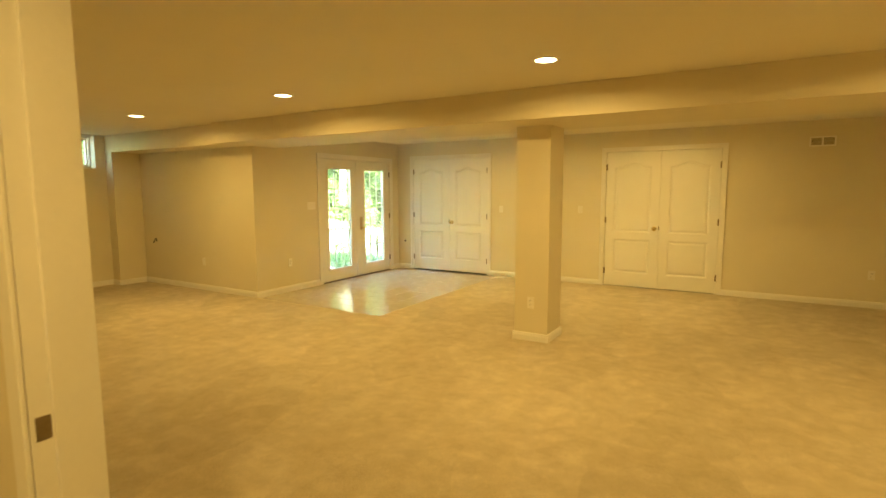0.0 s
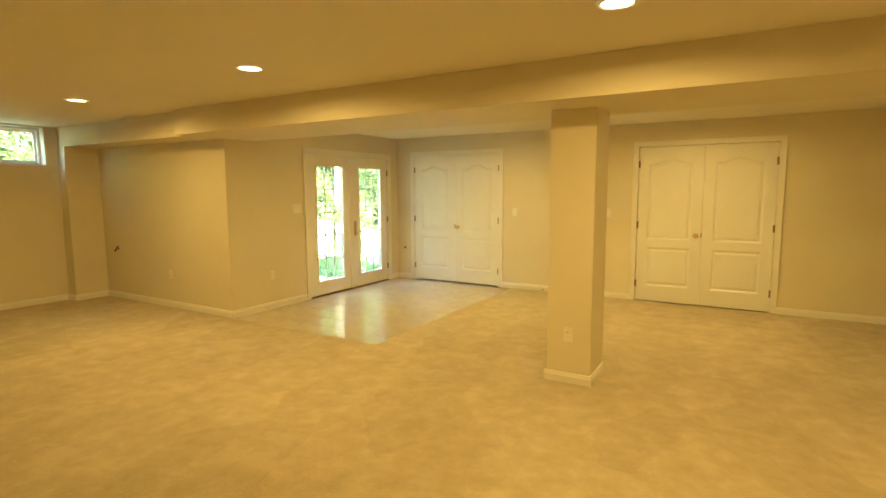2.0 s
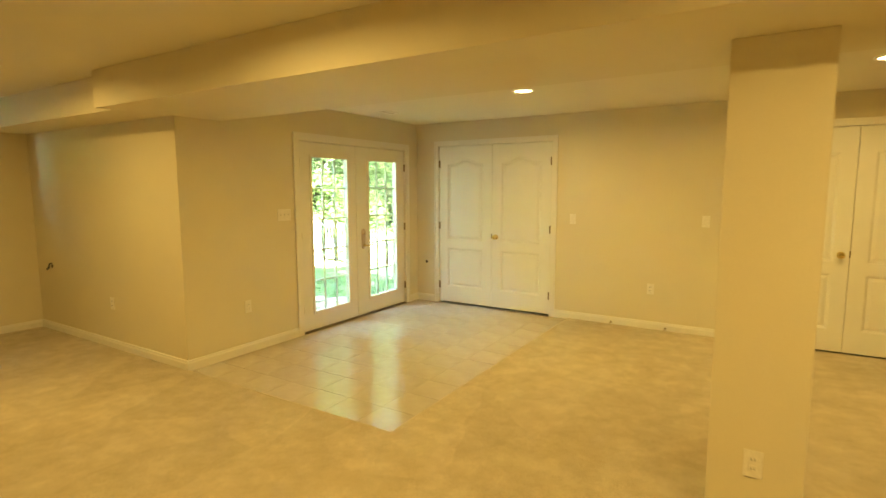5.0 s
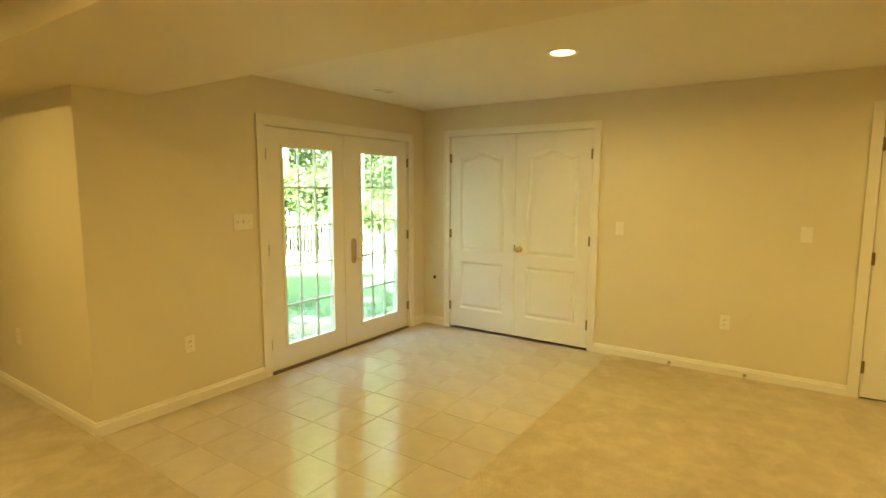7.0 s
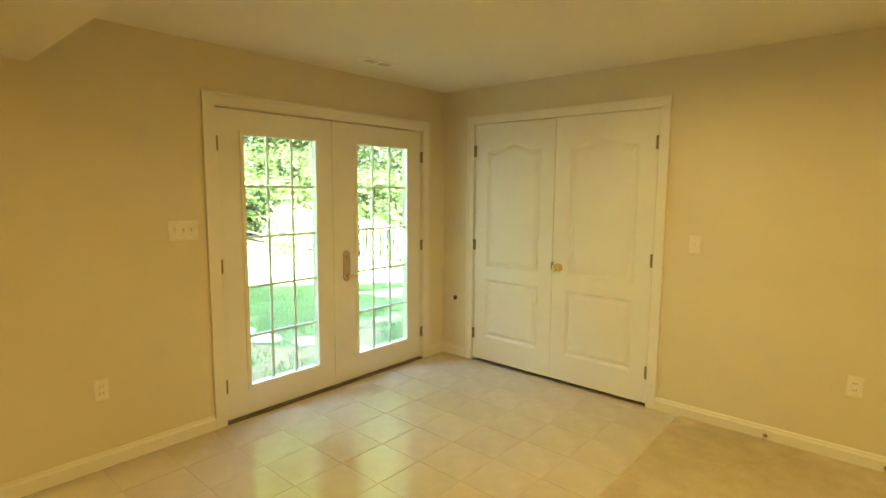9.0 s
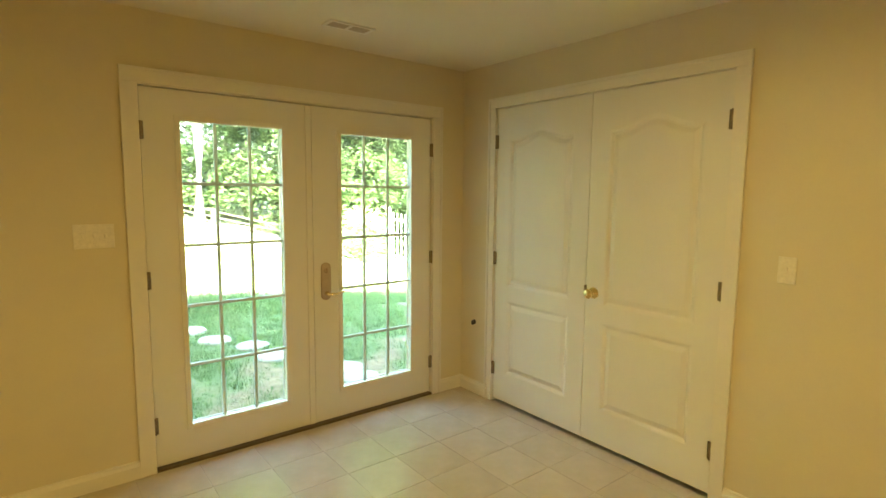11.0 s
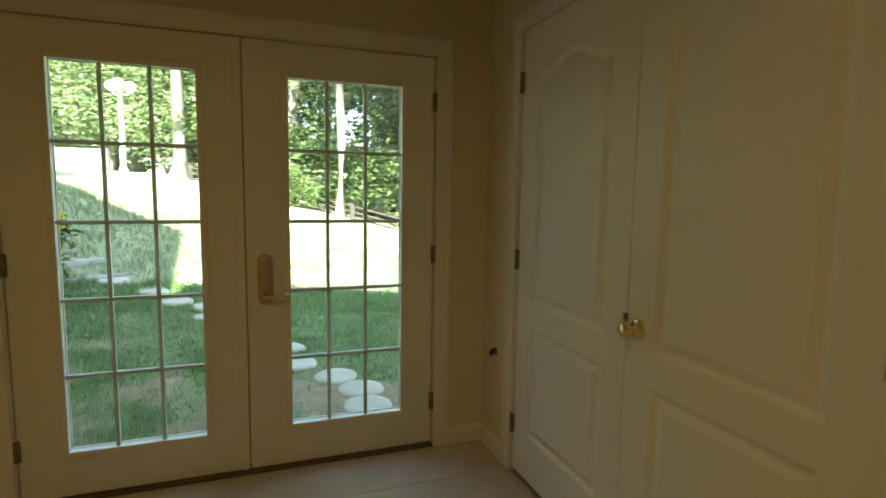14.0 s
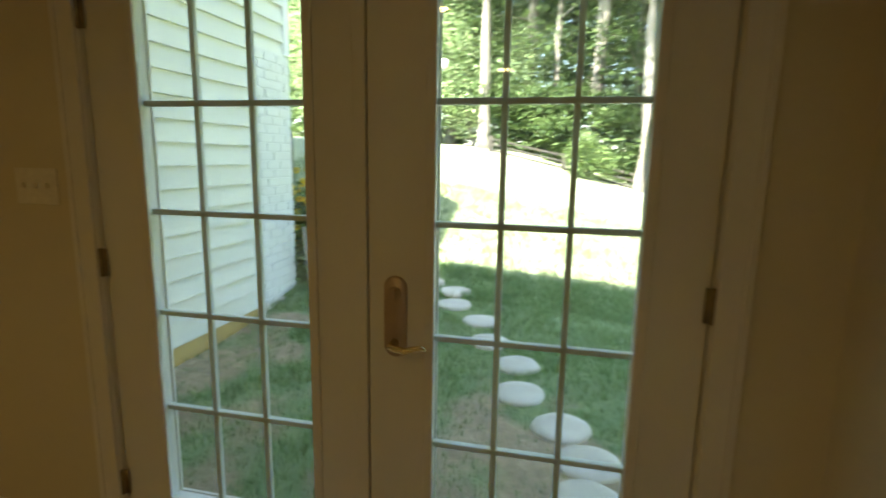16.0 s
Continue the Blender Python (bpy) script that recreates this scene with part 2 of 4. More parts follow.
def lathe(bm, profile, segs=24, m=None):
    """Turn (radius, height) pairs about z."""
    rings = []
    for r, z in profile:
        if r < 1e-6:
            rings.append([bm.verts.new((0, 0, z))])
        else:
            rings.append([bm.verts.new((r * math.cos(2 * math.pi * i / segs), r * math.sin(2 * math.pi * i / segs), z)) for i in range(segs)])
    for a, b in zip(rings, rings[1:]):
        for i in range(segs):
            j = (i + 1) % segs
            if len(a) == 1 and len(b) > 1:
                bm.faces.new((a[0], b[i], b[j]))
            elif len(b) == 1 and len(a) > 1:
                bm.faces.new((a[i], a[j], b[0]))
            elif len(a) > 1:
                bm.faces.new((a[i], a[j], b[j], b[i]))
    if m is not None:
        bmesh.ops.transform(bm, matrix=m, verts=[v for ring in rings for v in ring])
    return bm


def tube(bm, points, radii, segs=8):
    """A tapered tube along points, closed at both ends."""
    rings = []
    for i, p in enumerate(points):
        a, b = Vector(points[max(0, i - 1)]), Vector(points[min(len(points) - 1, i + 1)])
        q = (b - a).to_track_quat("Z", "Y")
        rings.append([bm.verts.new(Vector(p) + q @ Vector((radii[i] * math.cos(2 * math.pi * k / segs), radii[i] * math.sin(2 * math.pi * k / segs), 0))) for k in range(segs)])
    for r, s in zip(rings, rings[1:]):
        for k in range(segs):
            bm.faces.new((r[k], r[(k + 1) % segs], s[(k + 1) % segs], s[k]))
    bm.faces.new(rings[0][::-1])
    bm.faces.new(rings[-1])
    return bm


def quads_object(name, verts, faces, mat):
    me = bpy.data.meshes.new(name)
    me.from_pydata(verts, [], faces)
    me.materials.append(mat)
    return new(name, me)


# ---- the plan ----
WEST, NORTH, EAST, SOUTH = -6.08, 8.12, 1.95, 0.61     # faces of the walls of the large room
JOG, WINX = 4.77, -8.95                                # wall beside the bay, wall with the small window
OUT_W, OUT_J = -6.26, 4.95                             # outer faces

# floor and carpet
structure("floor", boxes((-9.2, 2.15, -2.7, 4.77, -0.2, -0.012), (-6.26, 2.15, 4.77, 9.1, -0.2, -0.012)), M["grout"], "screeded floor slab under carpet and tile", "floor")
TX0, TX1, TY0, TY1 = WEST, -3.965, 4.755, NORTH


def carpet_sheet():
    bm = bmesh.new()
    for x0, x1, y0, y1 in ((WINX, EAST, SOUTH - 0.13, TY0), (TX1, EAST, TY0, NORTH), (-2.2, 1.6, -2.5, SOUTH - 0.13)):
        nx, ny = max(2, int((x1 - x0) / 0.06)), max(2, int((y1 - y0) / 0.06))
        grid = [[bm.verts.new((x0 + (x1 - x0) * i / nx, y0 + (y1 - y0) * j / ny, 0)) for j in range(ny + 1)] for i in range(nx + 1)]
        for i in range(nx):
            for j in range(ny):
                bm.faces.new((grid[i][j], grid[i + 1][j], grid[i + 1][j + 1], grid[i][j + 1]))
    for v in bm.verts:
        v.co.z = 0.012 + 0.004 * noise.noise((v.co.x * 1.9, v.co.y * 1.9, 0)) + 0.003 * noise.noise((v.co.x * 6, v.co.y * 6, 3))
    return bm


structure("carpet", carpet_sheet(), M["carpet"], "beige cut-pile wall-to-wall carpet with footprints and vacuum marks", "carpet", True)
structure("carpet_edge", boxes((TX1 - 0.012, TX1 + 0.004, TY0, NORTH, -0.012, 0.012), (WEST, TX1 + 0.004, TY0 - 0.004, TY0 + 0.012, -0.012, 0.012), bevel=0.003),
          M["carpet"], "tucked beige carpet edge along the tile", "trim")

structure("grout_bed", boxes((TX0, TX1, TY0, NORTH, -0.0115, -0.0008)), M["grout"], "beige cement grout between the floor tiles", "grout")

# ceilings and beam
structure("ceiling", boxes((-9.2, 2.15, -2.7, 4.77, CEIL, 2.6), (-6.26, 2.15, 4.77, 9.1, CEIL, 2.6)), M["ceiling"], "smooth painted basement ceiling", "ceiling")
structure("beam", boxes((-6.19, EAST, 4.25, 5.18, 2.075, CEIL), bevel=0.004), M["wall"], "boxed-in painted drywall beam across the room", "beam")
structure("soffit_west", boxes((WINX, -6.19, 4.36, JOG, 2.075, CEIL)), M["wall"], "painted drywall soffit over the bay wall", "soffit")

# closets and their openings: (left, middle, right)
CLOSETS = [(-5.728, -4.968, -4.208), (-2.205, -1.435, -0.665)]
c1, c2 = CLOSETS
g = 0.018
structure("wall_north", boxes(
    (OUT_W, c1[0] - g, NORTH, 8.25, -0.01, CEIL), (c1[2] + g, c2[0] - g, NORTH, 8.25, -0.01, CEIL), (c2[2] + g, EAST + 0.2, NORTH, 8.25, -0.01, CEIL),
    (c1[0] - g, c1[2] + g, NORTH, 8.25, 2.052, CEIL), (c2[0] - g, c2[2] + g, NORTH, 8.25, 2.052, CEIL)), M["wall"], "plain tan painted north wall with closet openings", "wall")
structure("wall_closet_back", boxes((OUT_W, EAST + 0.2, 8.95, 9.1, -0.01, CEIL), (OUT_W, OUT_W + 0.15, 8.25, 8.95, -0.01, CEIL)), M["wall"], "plain painted wall behind the closets", "wall")
FD = (6.051, 6.945, 7.834)      # door leaves of the garden door along y
FTOP = 1.978
structure("wall_west", boxes(
    (OUT_W, WEST, JOG, FD[0] - g, -0.01, CEIL), (OUT_W, WEST, FD[2] + g, NORTH, -0.01, CEIL), (OUT_W, WEST, FD[0] - g, FD[2] + g, FTOP + 0.02, CEIL)), M["wall"],
    "tan painted wall round the garden door", "wall")
structure("wall_jog", boxes((-9.1, OUT_W, JOG, OUT_J - 0.04, -0.3, 2.6)), M["wall"], "tan painted wall of the window bay", "wall")
WIN = (3.27, 4.22, 1.82, 2.325)   # y, y, z, z of the small window's opening
structure("wall_window", boxes(
    (-9.17, WINX, SOUTH - 0.13, WIN[0], -0.01, CEIL), (-9.17, WINX, WIN[1], JOG, -0.01, CEIL), (-9.17, WINX, WIN[0], WIN[1], -0.01, WIN[2]), (-9.17, WINX, WIN[0], WIN[1], WIN[3], CEIL)),
    M["wall"], "tan painted wall with a small high window", "wall")
structure("pilaster", boxes((WINX, -8.75, 4.35, JOG, -0.01, 2.075), bevel=0.004), M["wall"], "painted drywall pilaster beside the window", "pilaster")
structure("wall_east", boxes((EAST, EAST + 0.2, SOUTH, NORTH, -0.01, CEIL)), M["wall"], "plain tan painted wall", "wall")
HALL = (-1.648, 0.22)     # jamb faces of the wide doorway into the room
structure("wall_south", boxes(
    (-9.17, HALL[0] - 0.02, SOUTH - 0.13, SOUTH, -0.01, CEIL), (HALL[1] + 0.02, EAST + 0.2, SOUTH - 0.13, SOUTH, -0.01, CEIL), (HALL[0] - 0.02, HALL[1] + 0.02, SOUTH - 0.13, SOUTH, 2.06, CEIL)),
    M["wall"], "tan painted wall with the wide doorway", "wall")
structure("wall_hall", boxes((-2.35, -2.2, -2.5, SOUTH - 0.13, -0.01, CEIL), (1.6, 1.75, -2.5, SOUTH - 0.13, -0.01, CEIL), (-2.35, 1.75, -2.65, -2.5, -0.01, CEIL)),
          M["wall"], "plain tan painted hall walls", "wall")
COL = (-2.235, -1.895, 4.695, 5.075)
structure("column", boxes((COL[0], COL[1], COL[2], COL[3], -0.01, 2.075), bevel=0.004), M["wall"], "square tan painted drywall column under the beam", "column")


# baseboards: a run from a to b, the wall on its left-hand side being at its back
def baseboard(name, a, b):
    d = Vector((b[0] - a[0], b[1] - a[1], 0))
    length = d.length
    bm = bmesh.new()
    prof = [(0, 0.0), (0.016, 0.0), (0.016, 0.066), (0.011, 0.076), (0.009, 0.088), (0.0, 0.092)]
    ends = [[bm.verts.new((s, -y, z)) for y, z in prof] for s in (0, length)]
    n = len(prof)
    for i in range(n):
        bm.faces.new((ends[0][i], ends[0][(i + 1) % n], ends[1][(i + 1) % n], ends[1][i]))
    bm.faces.new(ends[0])
    bm.faces.new(ends[1][::-1])
    ob = structure(name, bm, M["trim"], "white painted moulded baseboard", "baseboard")
    ob.matrix_basis = pose(a[0], a[1], 0.0, 0, 0, math.degrees(math.atan2(d.y, d.x)))
    return ob


CAS = 0.066
for run in (((c1[2] + CAS, NORTH), (c2[0] - CAS, NORTH)), ((c2[2] + CAS, NORTH), (EAST, NORTH)), ((WEST, NORTH), (c1[0] - CAS, NORTH)),
            ((WEST, JOG - 0.016), (WEST, FD[0] - CAS)), ((WEST, FD[2] + CAS), (WEST, NORTH)), ((-8.75, JOG), (WEST, JOG)), ((-8.75, 4.334), (-8.75, JOG)),
            ((WINX, SOUTH), (WINX, 4.35)), ((WINX, 4.35), (-8.75, 4.35)), ((COL[0] - 0.016, COL[2]), (COL[1] + 0.016, COL[2])), ((COL[1], COL[2]), (COL[1], COL[3])),
            ((COL[0], COL[3]), (COL[0], COL[2])), ((COL[1] + 0.016, COL[3]), (COL[0] - 0.016, COL[3])), ((EAST, NORTH), (EAST, SOUTH)), ((HALL[0] - 0.07, SOUTH), (WINX, SOUTH)), ((EAST, SOUTH), (HALL[1] + 0.07, SOUTH))):
    baseboard("baseboard", *run)


# ---- doors ----
def arch(u):
    return 0.5 * (1 + math.cos(math.pi * max(-1.0, min(1.0, u / 0.86))))


def panel_outline(x0, x1, z0, z1, rise, n=16):
    pts = [(x0, z0), (x1, z0)]
    for i in range(n + 1):
        u = 1 - 2 * i / n
        pts.append(((x0 + x1) / 2 + u * (x1 - x0) / 2, z1 + rise * arch(u)))
    return pts


def inset(pts, d):
    xs, zs = [p[0] for p in pts], [p[1] for p in pts]
    cx, cz = (min(xs) + max(xs)) / 2, (min(zs) + max(zs)) / 2
    fx, fz = 1 - 2 * d / (max(xs) - min(xs)), 1 - 2 * d / (max(zs) - min(zs))
    return [(cx + (x - cx) * fx, cz + (z - cz) * fz) for x, z in pts]


def moulding(bm, pts):
    """A raised panel: slopes in from the door's face (y = 0, in front is -y) and out to a raised field."""
    rings = [[bm.verts.new((x, y, z)) for x, z in inset(pts, d)] for d, y in ((0, 0.0), (0.010, 0.003), (0.022, 0.011), (0.030, 0.011), (0.052, 0.004), (0.056, 0.003))]
    n = len(pts)
    for a, b in zip(rings, rings[1:]):
        for i in range(n):
            bm.faces.new((a[i], a[(i + 1) % n], b[(i + 1) % n], b[i]))
    bm.faces.new(rings[-1])


def panel_leaf(w, h):
    """A moulded two-panel door with an arched upper panel; x 0..w, its face at y = 0."""
    bm = bmesh.new()
    s, pr = 0.118, [(0.20, 0.715, 0.0), (0.815, 1.795, 0.062)]
    box(bm, 0, w, 0.012, 0.035, 0, h)
    box(bm, 0, s, 0, 0.012, 0, h)
    box(bm, w - s, w, 0, 0.012, 0, h)
    box(bm, s, w - s, 0, 0.012, 0, pr[0][0])
    box(bm, s, w - s, 0, 0.012, pr[0][1], pr[1][0])
    outline = panel_outline(s, w - s, pr[1][0], pr[1][1], pr[1][2])
    top = [(w - s, h), (s, h)] + [p for p in outline[2:]][::-1]
    f, bk = [bm.verts.new((x, 0, z)) for x, z in top], [bm.verts.new((x, 0.012, z)) for x, z in top]
    bm.faces.new(f)
    for i in range(len(top)):
        j = (i + 1) % len(top)
        bm.faces.new((f[i], f[j], bk[j], bk[i]))
    moulding(bm, panel_outline(s, w - s, pr[0][0], pr[0][1], 0.0))
    moulding(bm, outline)
    return bm


def hinge_mesh():
    bm = lathe(bmesh.new(), [(0, -0.046), (0.0045, -0.046), (0.007, -0.042), (0.007, 0.042), (0.0045, 0.046), (0, 0.046)], 10, pose(0, -0.006, 0))
    box(bm, -0.016, 0.016, -0.002, 0.002, -0.044, 0.044)
    return bm


def knob_mesh():
    m = pose(0, 0, 0, 90)
    bm = lathe(bmesh.new(), [(0, 0.0), (0.033, 0.0), (0.033, 0.004), (0.026, 0.009), (0.013, 0.012), (0.011, 0.03), (0.016, 0.036), (0.026, 0.043), (0.0285, 0.053), (0.025, 0.062), (0.015, 0.067), (0, 0.068)], 24, m)
    return bm


def casing_set(parent, x0, x1, top, w=CAS):
    """Mitred-look casing of three boards round an opening, each with a stepped profile; the wall's face at y = 0."""
    for name, (a, b, c, d) in (("casing_side", (x0 - w, x0, 0.0, top)), ("casing_side", (x1, x1 + w, 0.0, top)), ("casing_head", (x0 - w, x1 + w, top, top + w))):
        bm = boxes((a, b, -0.014, 0.0, c, d), bevel=0.003)
        if name == "casing_side":
            outer = a if a < x0 else b - 0.018
            box(bm, outer, outer + 0.018, -0.019, -0.014, c, d + w - 0.001)
        else:
            box(bm, a + 0.018, b - 0.018, -0.019, -0.014, d - 0.018, d - 0.001)
        part(name, bm, M["trim"], parent)


def jamb_set(parent, x0, x1, top, depth, stop):
    t = 0.016
    part("jamb", boxes((x0 - t, x0 - 0.003, 0.0, depth, 0, top + t)), M["trim"], parent)
    part("jamb", boxes((x1 + 0.003, x1 + t, 0.0, depth, 0, top + t)), M["trim"], parent)
    part("jamb_head", boxes((x0 - 0.003, x1 + 0.003, 0.0, depth, top + 0.003, top + t)), M["trim"], parent)
    part("door_stop", boxes((x0 - 0.003, x0 + 0.012, stop, stop + 0.03, 0, top + 0.003)), M["trim"], parent)
    part("door_stop", boxes((x1 - 0.012, x1 + 0.003, stop, stop + 0.03, 0, top + 0.003)), M["trim"], parent)
    part("door_stop", boxes((x0 + 0.012, x1 - 0.012, stop, stop + 0.03, top - 0.012, top + 0.003)), M["trim"], parent)


def closet(name, spans, knob_side):
    a, mid, b = spans
    t = thing(name, "closed white two-panel arch-top double closet doors with brass knob", "closet door", (0, NORTH, 0), kind="structure")
    casing_set(t, a - 0.006, b + 0.006, 2.038)
    jamb_set(t, a, b, 2.033, 0.12, 0.042)
    for x0, x1, hinge_x, rank in ((a + 0.001, mid - 0.002, a - 0.001, 0), (mid + 0.002, b - 0.001, b + 0.001, 1)):
        leaf = part("door_leaf", panel_leaf(x1 - x0, 2.0085), M["door"], t)
        leaf.location = (x0, 0.004, 0.024)
        for z in (0.22, 1.0, 1.79):
            h = part("hinge", hinge_mesh(), M["bronze"], leaf, "dull bronze butt hinge", True)
            h.location = (hinge_x - x0, -0.004, z)
        if rank == (knob_side > 0):
            k = part("knob", knob_mesh(), M["brass"], leaf, "polished brass round knob", True)
            k.location = ((0.054 if knob_side > 0 else x1 - x0 - 0.062), 0.0, 0.882)
            e = part("latch_plate", boxes((-0.004, 0.006, -0.012, 0.004, -0.03, 0.03), bevel=0.002), M["bronze"], leaf, "small dark latch plate")
            e.location = ((0.0 if knob_side > 0 else x1 - x0), -0.003, 0.892)
    return t


closet("door_1", c1, 1)
closet("door_2", c2, -1)


def garden_door():
    """The glazed double door: built along x with its face at y = 0 and then turned to face east."""
    t = thing("door_3", "closed white glazed double garden doors with fifteen-light grilles", "patio door", (WEST, 0, 0), 90, kind="structure")
    a, mid, b = FD
    casing_set(t, a - 0.006, b + 0.006, FTOP + 0.008, 0.075)
    jamb_set(t, a, b, FTOP, 0.18, 0.0625)
    part("threshold", boxes((a - 0.003, b + 0.003, -0.012, 0.17, -0.008, 0.014), bevel=0.003), M["threshold"], t, "dark bronze threshold")
    for (x0, x1), (g0, g1), hx in (((a + 0.001, mid - 0.002), (6.225, 6.768), a - 0.002), ((mid + 0.002, b - 0.001), (7.132, 7.672), b + 0.002)):
        z0, z1, zb, zt = 0.205, 1.83, 0.018, FTOP - 0.002
        bm = bmesh.new()
        f0, f1 = 0.018, 0.062
        box(bm, x0, g0, f0, f1, zb, zt)
        box(bm, g1, x1, f0, f1, zb, zt)
        box(bm, g0, g1, f0, f1, zb, z0)
        box(bm, g0, g1, f0, f1, z1, zt)
        leaf = part("door_leaf", bm, M["door"], t)
        lip = 0.022
        for q in ((g0 - lip, g0 + 0.006, z0 - lip, z1 + lip), (g1 - 0.006, g1 + lip, z0 - lip, z1 + lip), (g0 + 0.006, g1 - 0.006, z0 - lip, z0 + 0.006), (g0 + 0.006, g1 - 0.006, z1 - 0.006, z1 + lip)):
            part("glazing_bead", boxes((q[0], q[1], f0 - 0.009, f0 + 0.002, q[2], q[3]), bevel=0.004), M["door"], leaf)
            part("glazing_bead", boxes((q[0], q[1], f1 - 0.002, f1 + 0.009, q[2], q[3]), bevel=0.004), M["door"], leaf)
        pane = part("pane", boxes((g0, g1, 0.0255, 0.0295, z0, z1)), M["glass"], leaf, "clear glass pane")
        pane.visible_shadow = False
        for i in (1, 2):
            x = g0 + (g1 - g0) * i / 3
            part("muntin", boxes((x - 0.0085, x + 0.0085, 0.034, 0.052, z0, z1), bevel=0.004), M["grille"], leaf)
        for i in range(1, 5):
            z = z0 + (z1 - z0) * i / 5
            part("muntin", boxes((g0, g1, 0.0325, 0.0535, z - 0.0085, z + 0.0085), bevel=0.004), M["grille"], leaf)
        for z in (0.245, 1.014, 1.764):
            h = part("hinge", hinge_mesh(), M["bronze"], leaf, "dull bronze butt hinge", True)
            h.location = (hx, 0.008, z)
        if x0 > 6.5:
            plate = lathe(bmesh.new(), [(0, 0), (0.034, 0), (0.034, 0.004), (0.029, 0.009), (0, 0.010)], 28, pose(0, 0, 0, 90))
            for v in plate.verts:
                v.co.z += 0.084 if v.co.z > 1e-4 else (-0.084 if v.co.z < -1e-4 else 0)
            lock = part("handle_plate", plate, M["old_brass"], leaf, "antique brass escutcheon plate", True)
            lock.location = (7.026, f0, 0.915)
            lever = tube(bmesh.new(), [(0, 0, 0), (0, -0.045, 0), (0.02, -0.052, 0.001), (0.043, -0.052, -0.003), (0.068, -0.05, 0.006), (0.09, -0.048, 0.009), (0.102, -0.046, 0.003)],
                         [0.013, 0.011, 0.010, 0.009, 0.008, 0.007, 0.005], 10)
            part("lever", lever, M["brass"], leaf, "curved brass lever", True).location = (7.026, f0 - 0.008, 0.840)
            turn = boxes((-0.007, 0.007, -0.028, -0.008, -0.017, 0.017), bevel=0.004)
            lathe(turn, [(0, 0), (0.019, 0), (0.019, 0.006), (0.013, 0.012), (0, 0.012)], 20, pose(0, -0.002, 0, 90))
            part("thumb_turn", turn, M["old_brass"], leaf, "brass deadbolt thumb turn", False).location = (7.026, f0 - 0.006, 0.985)
        else:
            part("meeting_stop", boxes((x1 - 0.02, x1 + 0.03, f1 + 0.001, f1 + 0.012, zb, zt)), M["door"], leaf)
            part("astragal", boxes((x1 - 0.038, x1 - 0.001, f0 - 0.007, f0, zb, zt), bevel=0.003), M["door"], leaf)
    return t


garden_door()

# doorway from the hall: jamb, stop, casings and strike plate
dw = thing("door_4", "white painted cased doorway from the hall with strike plate", "doorway", (0, 0, 0), kind="structure")
y0, y1 = SOUTH - 0.13, SOUTH
for side, x in ((1, HALL[0]), (-1, HALL[1])):
    part("jamb", boxes((min(x, x - 0.02 * side), max(x, x - 0.02 * side), y0 - 0.004, y1 + 0.004, 0, 2.06)), M["trim"], dw)
    part("door_stop", boxes((min(x, x + 0.011 * side), max(x, x + 0.011 * side), y0 + 0.042, y1 + 0.017, 0, 2.05), bevel=0.002), M["trim"], dw)
    for ya, yb in ((y0 - 0.018, y0 - 0.005), (y1 + 0.005, y1 + 0.018)):
        xa = x - 0.001 * side
        part("casing_side", boxes((min(xa, xa - 0.066 * side), max(xa, xa - 0.066 * side), ya, yb, 0, 2.12), bevel=0.004), M["trim"], dw)
part("jamb_head", boxes((HALL[0], HALL[1], y0 - 0.004, y1 + 0.004, 2.04, 2.06)), M["trim"], dw)
for ya, yb in ((y0 - 0.018, y0 - 0.001), (y1 + 0.001, y1 + 0.018)):
    part("casing_head", boxes((HALL[0] - 0.006, HALL[1] + 0.006, ya, yb, 2.054, 2.12), bevel=0.004), M["trim"], dw)
sp = boxes((HALL[0], HALL[0] + 0.002, y0 + 0.006, y0 + 0.038, 0.90, 0.957), bevel=0.0008)
part("strike_plate", sp, M["bronze"], dw, "dark bronze strike plate")


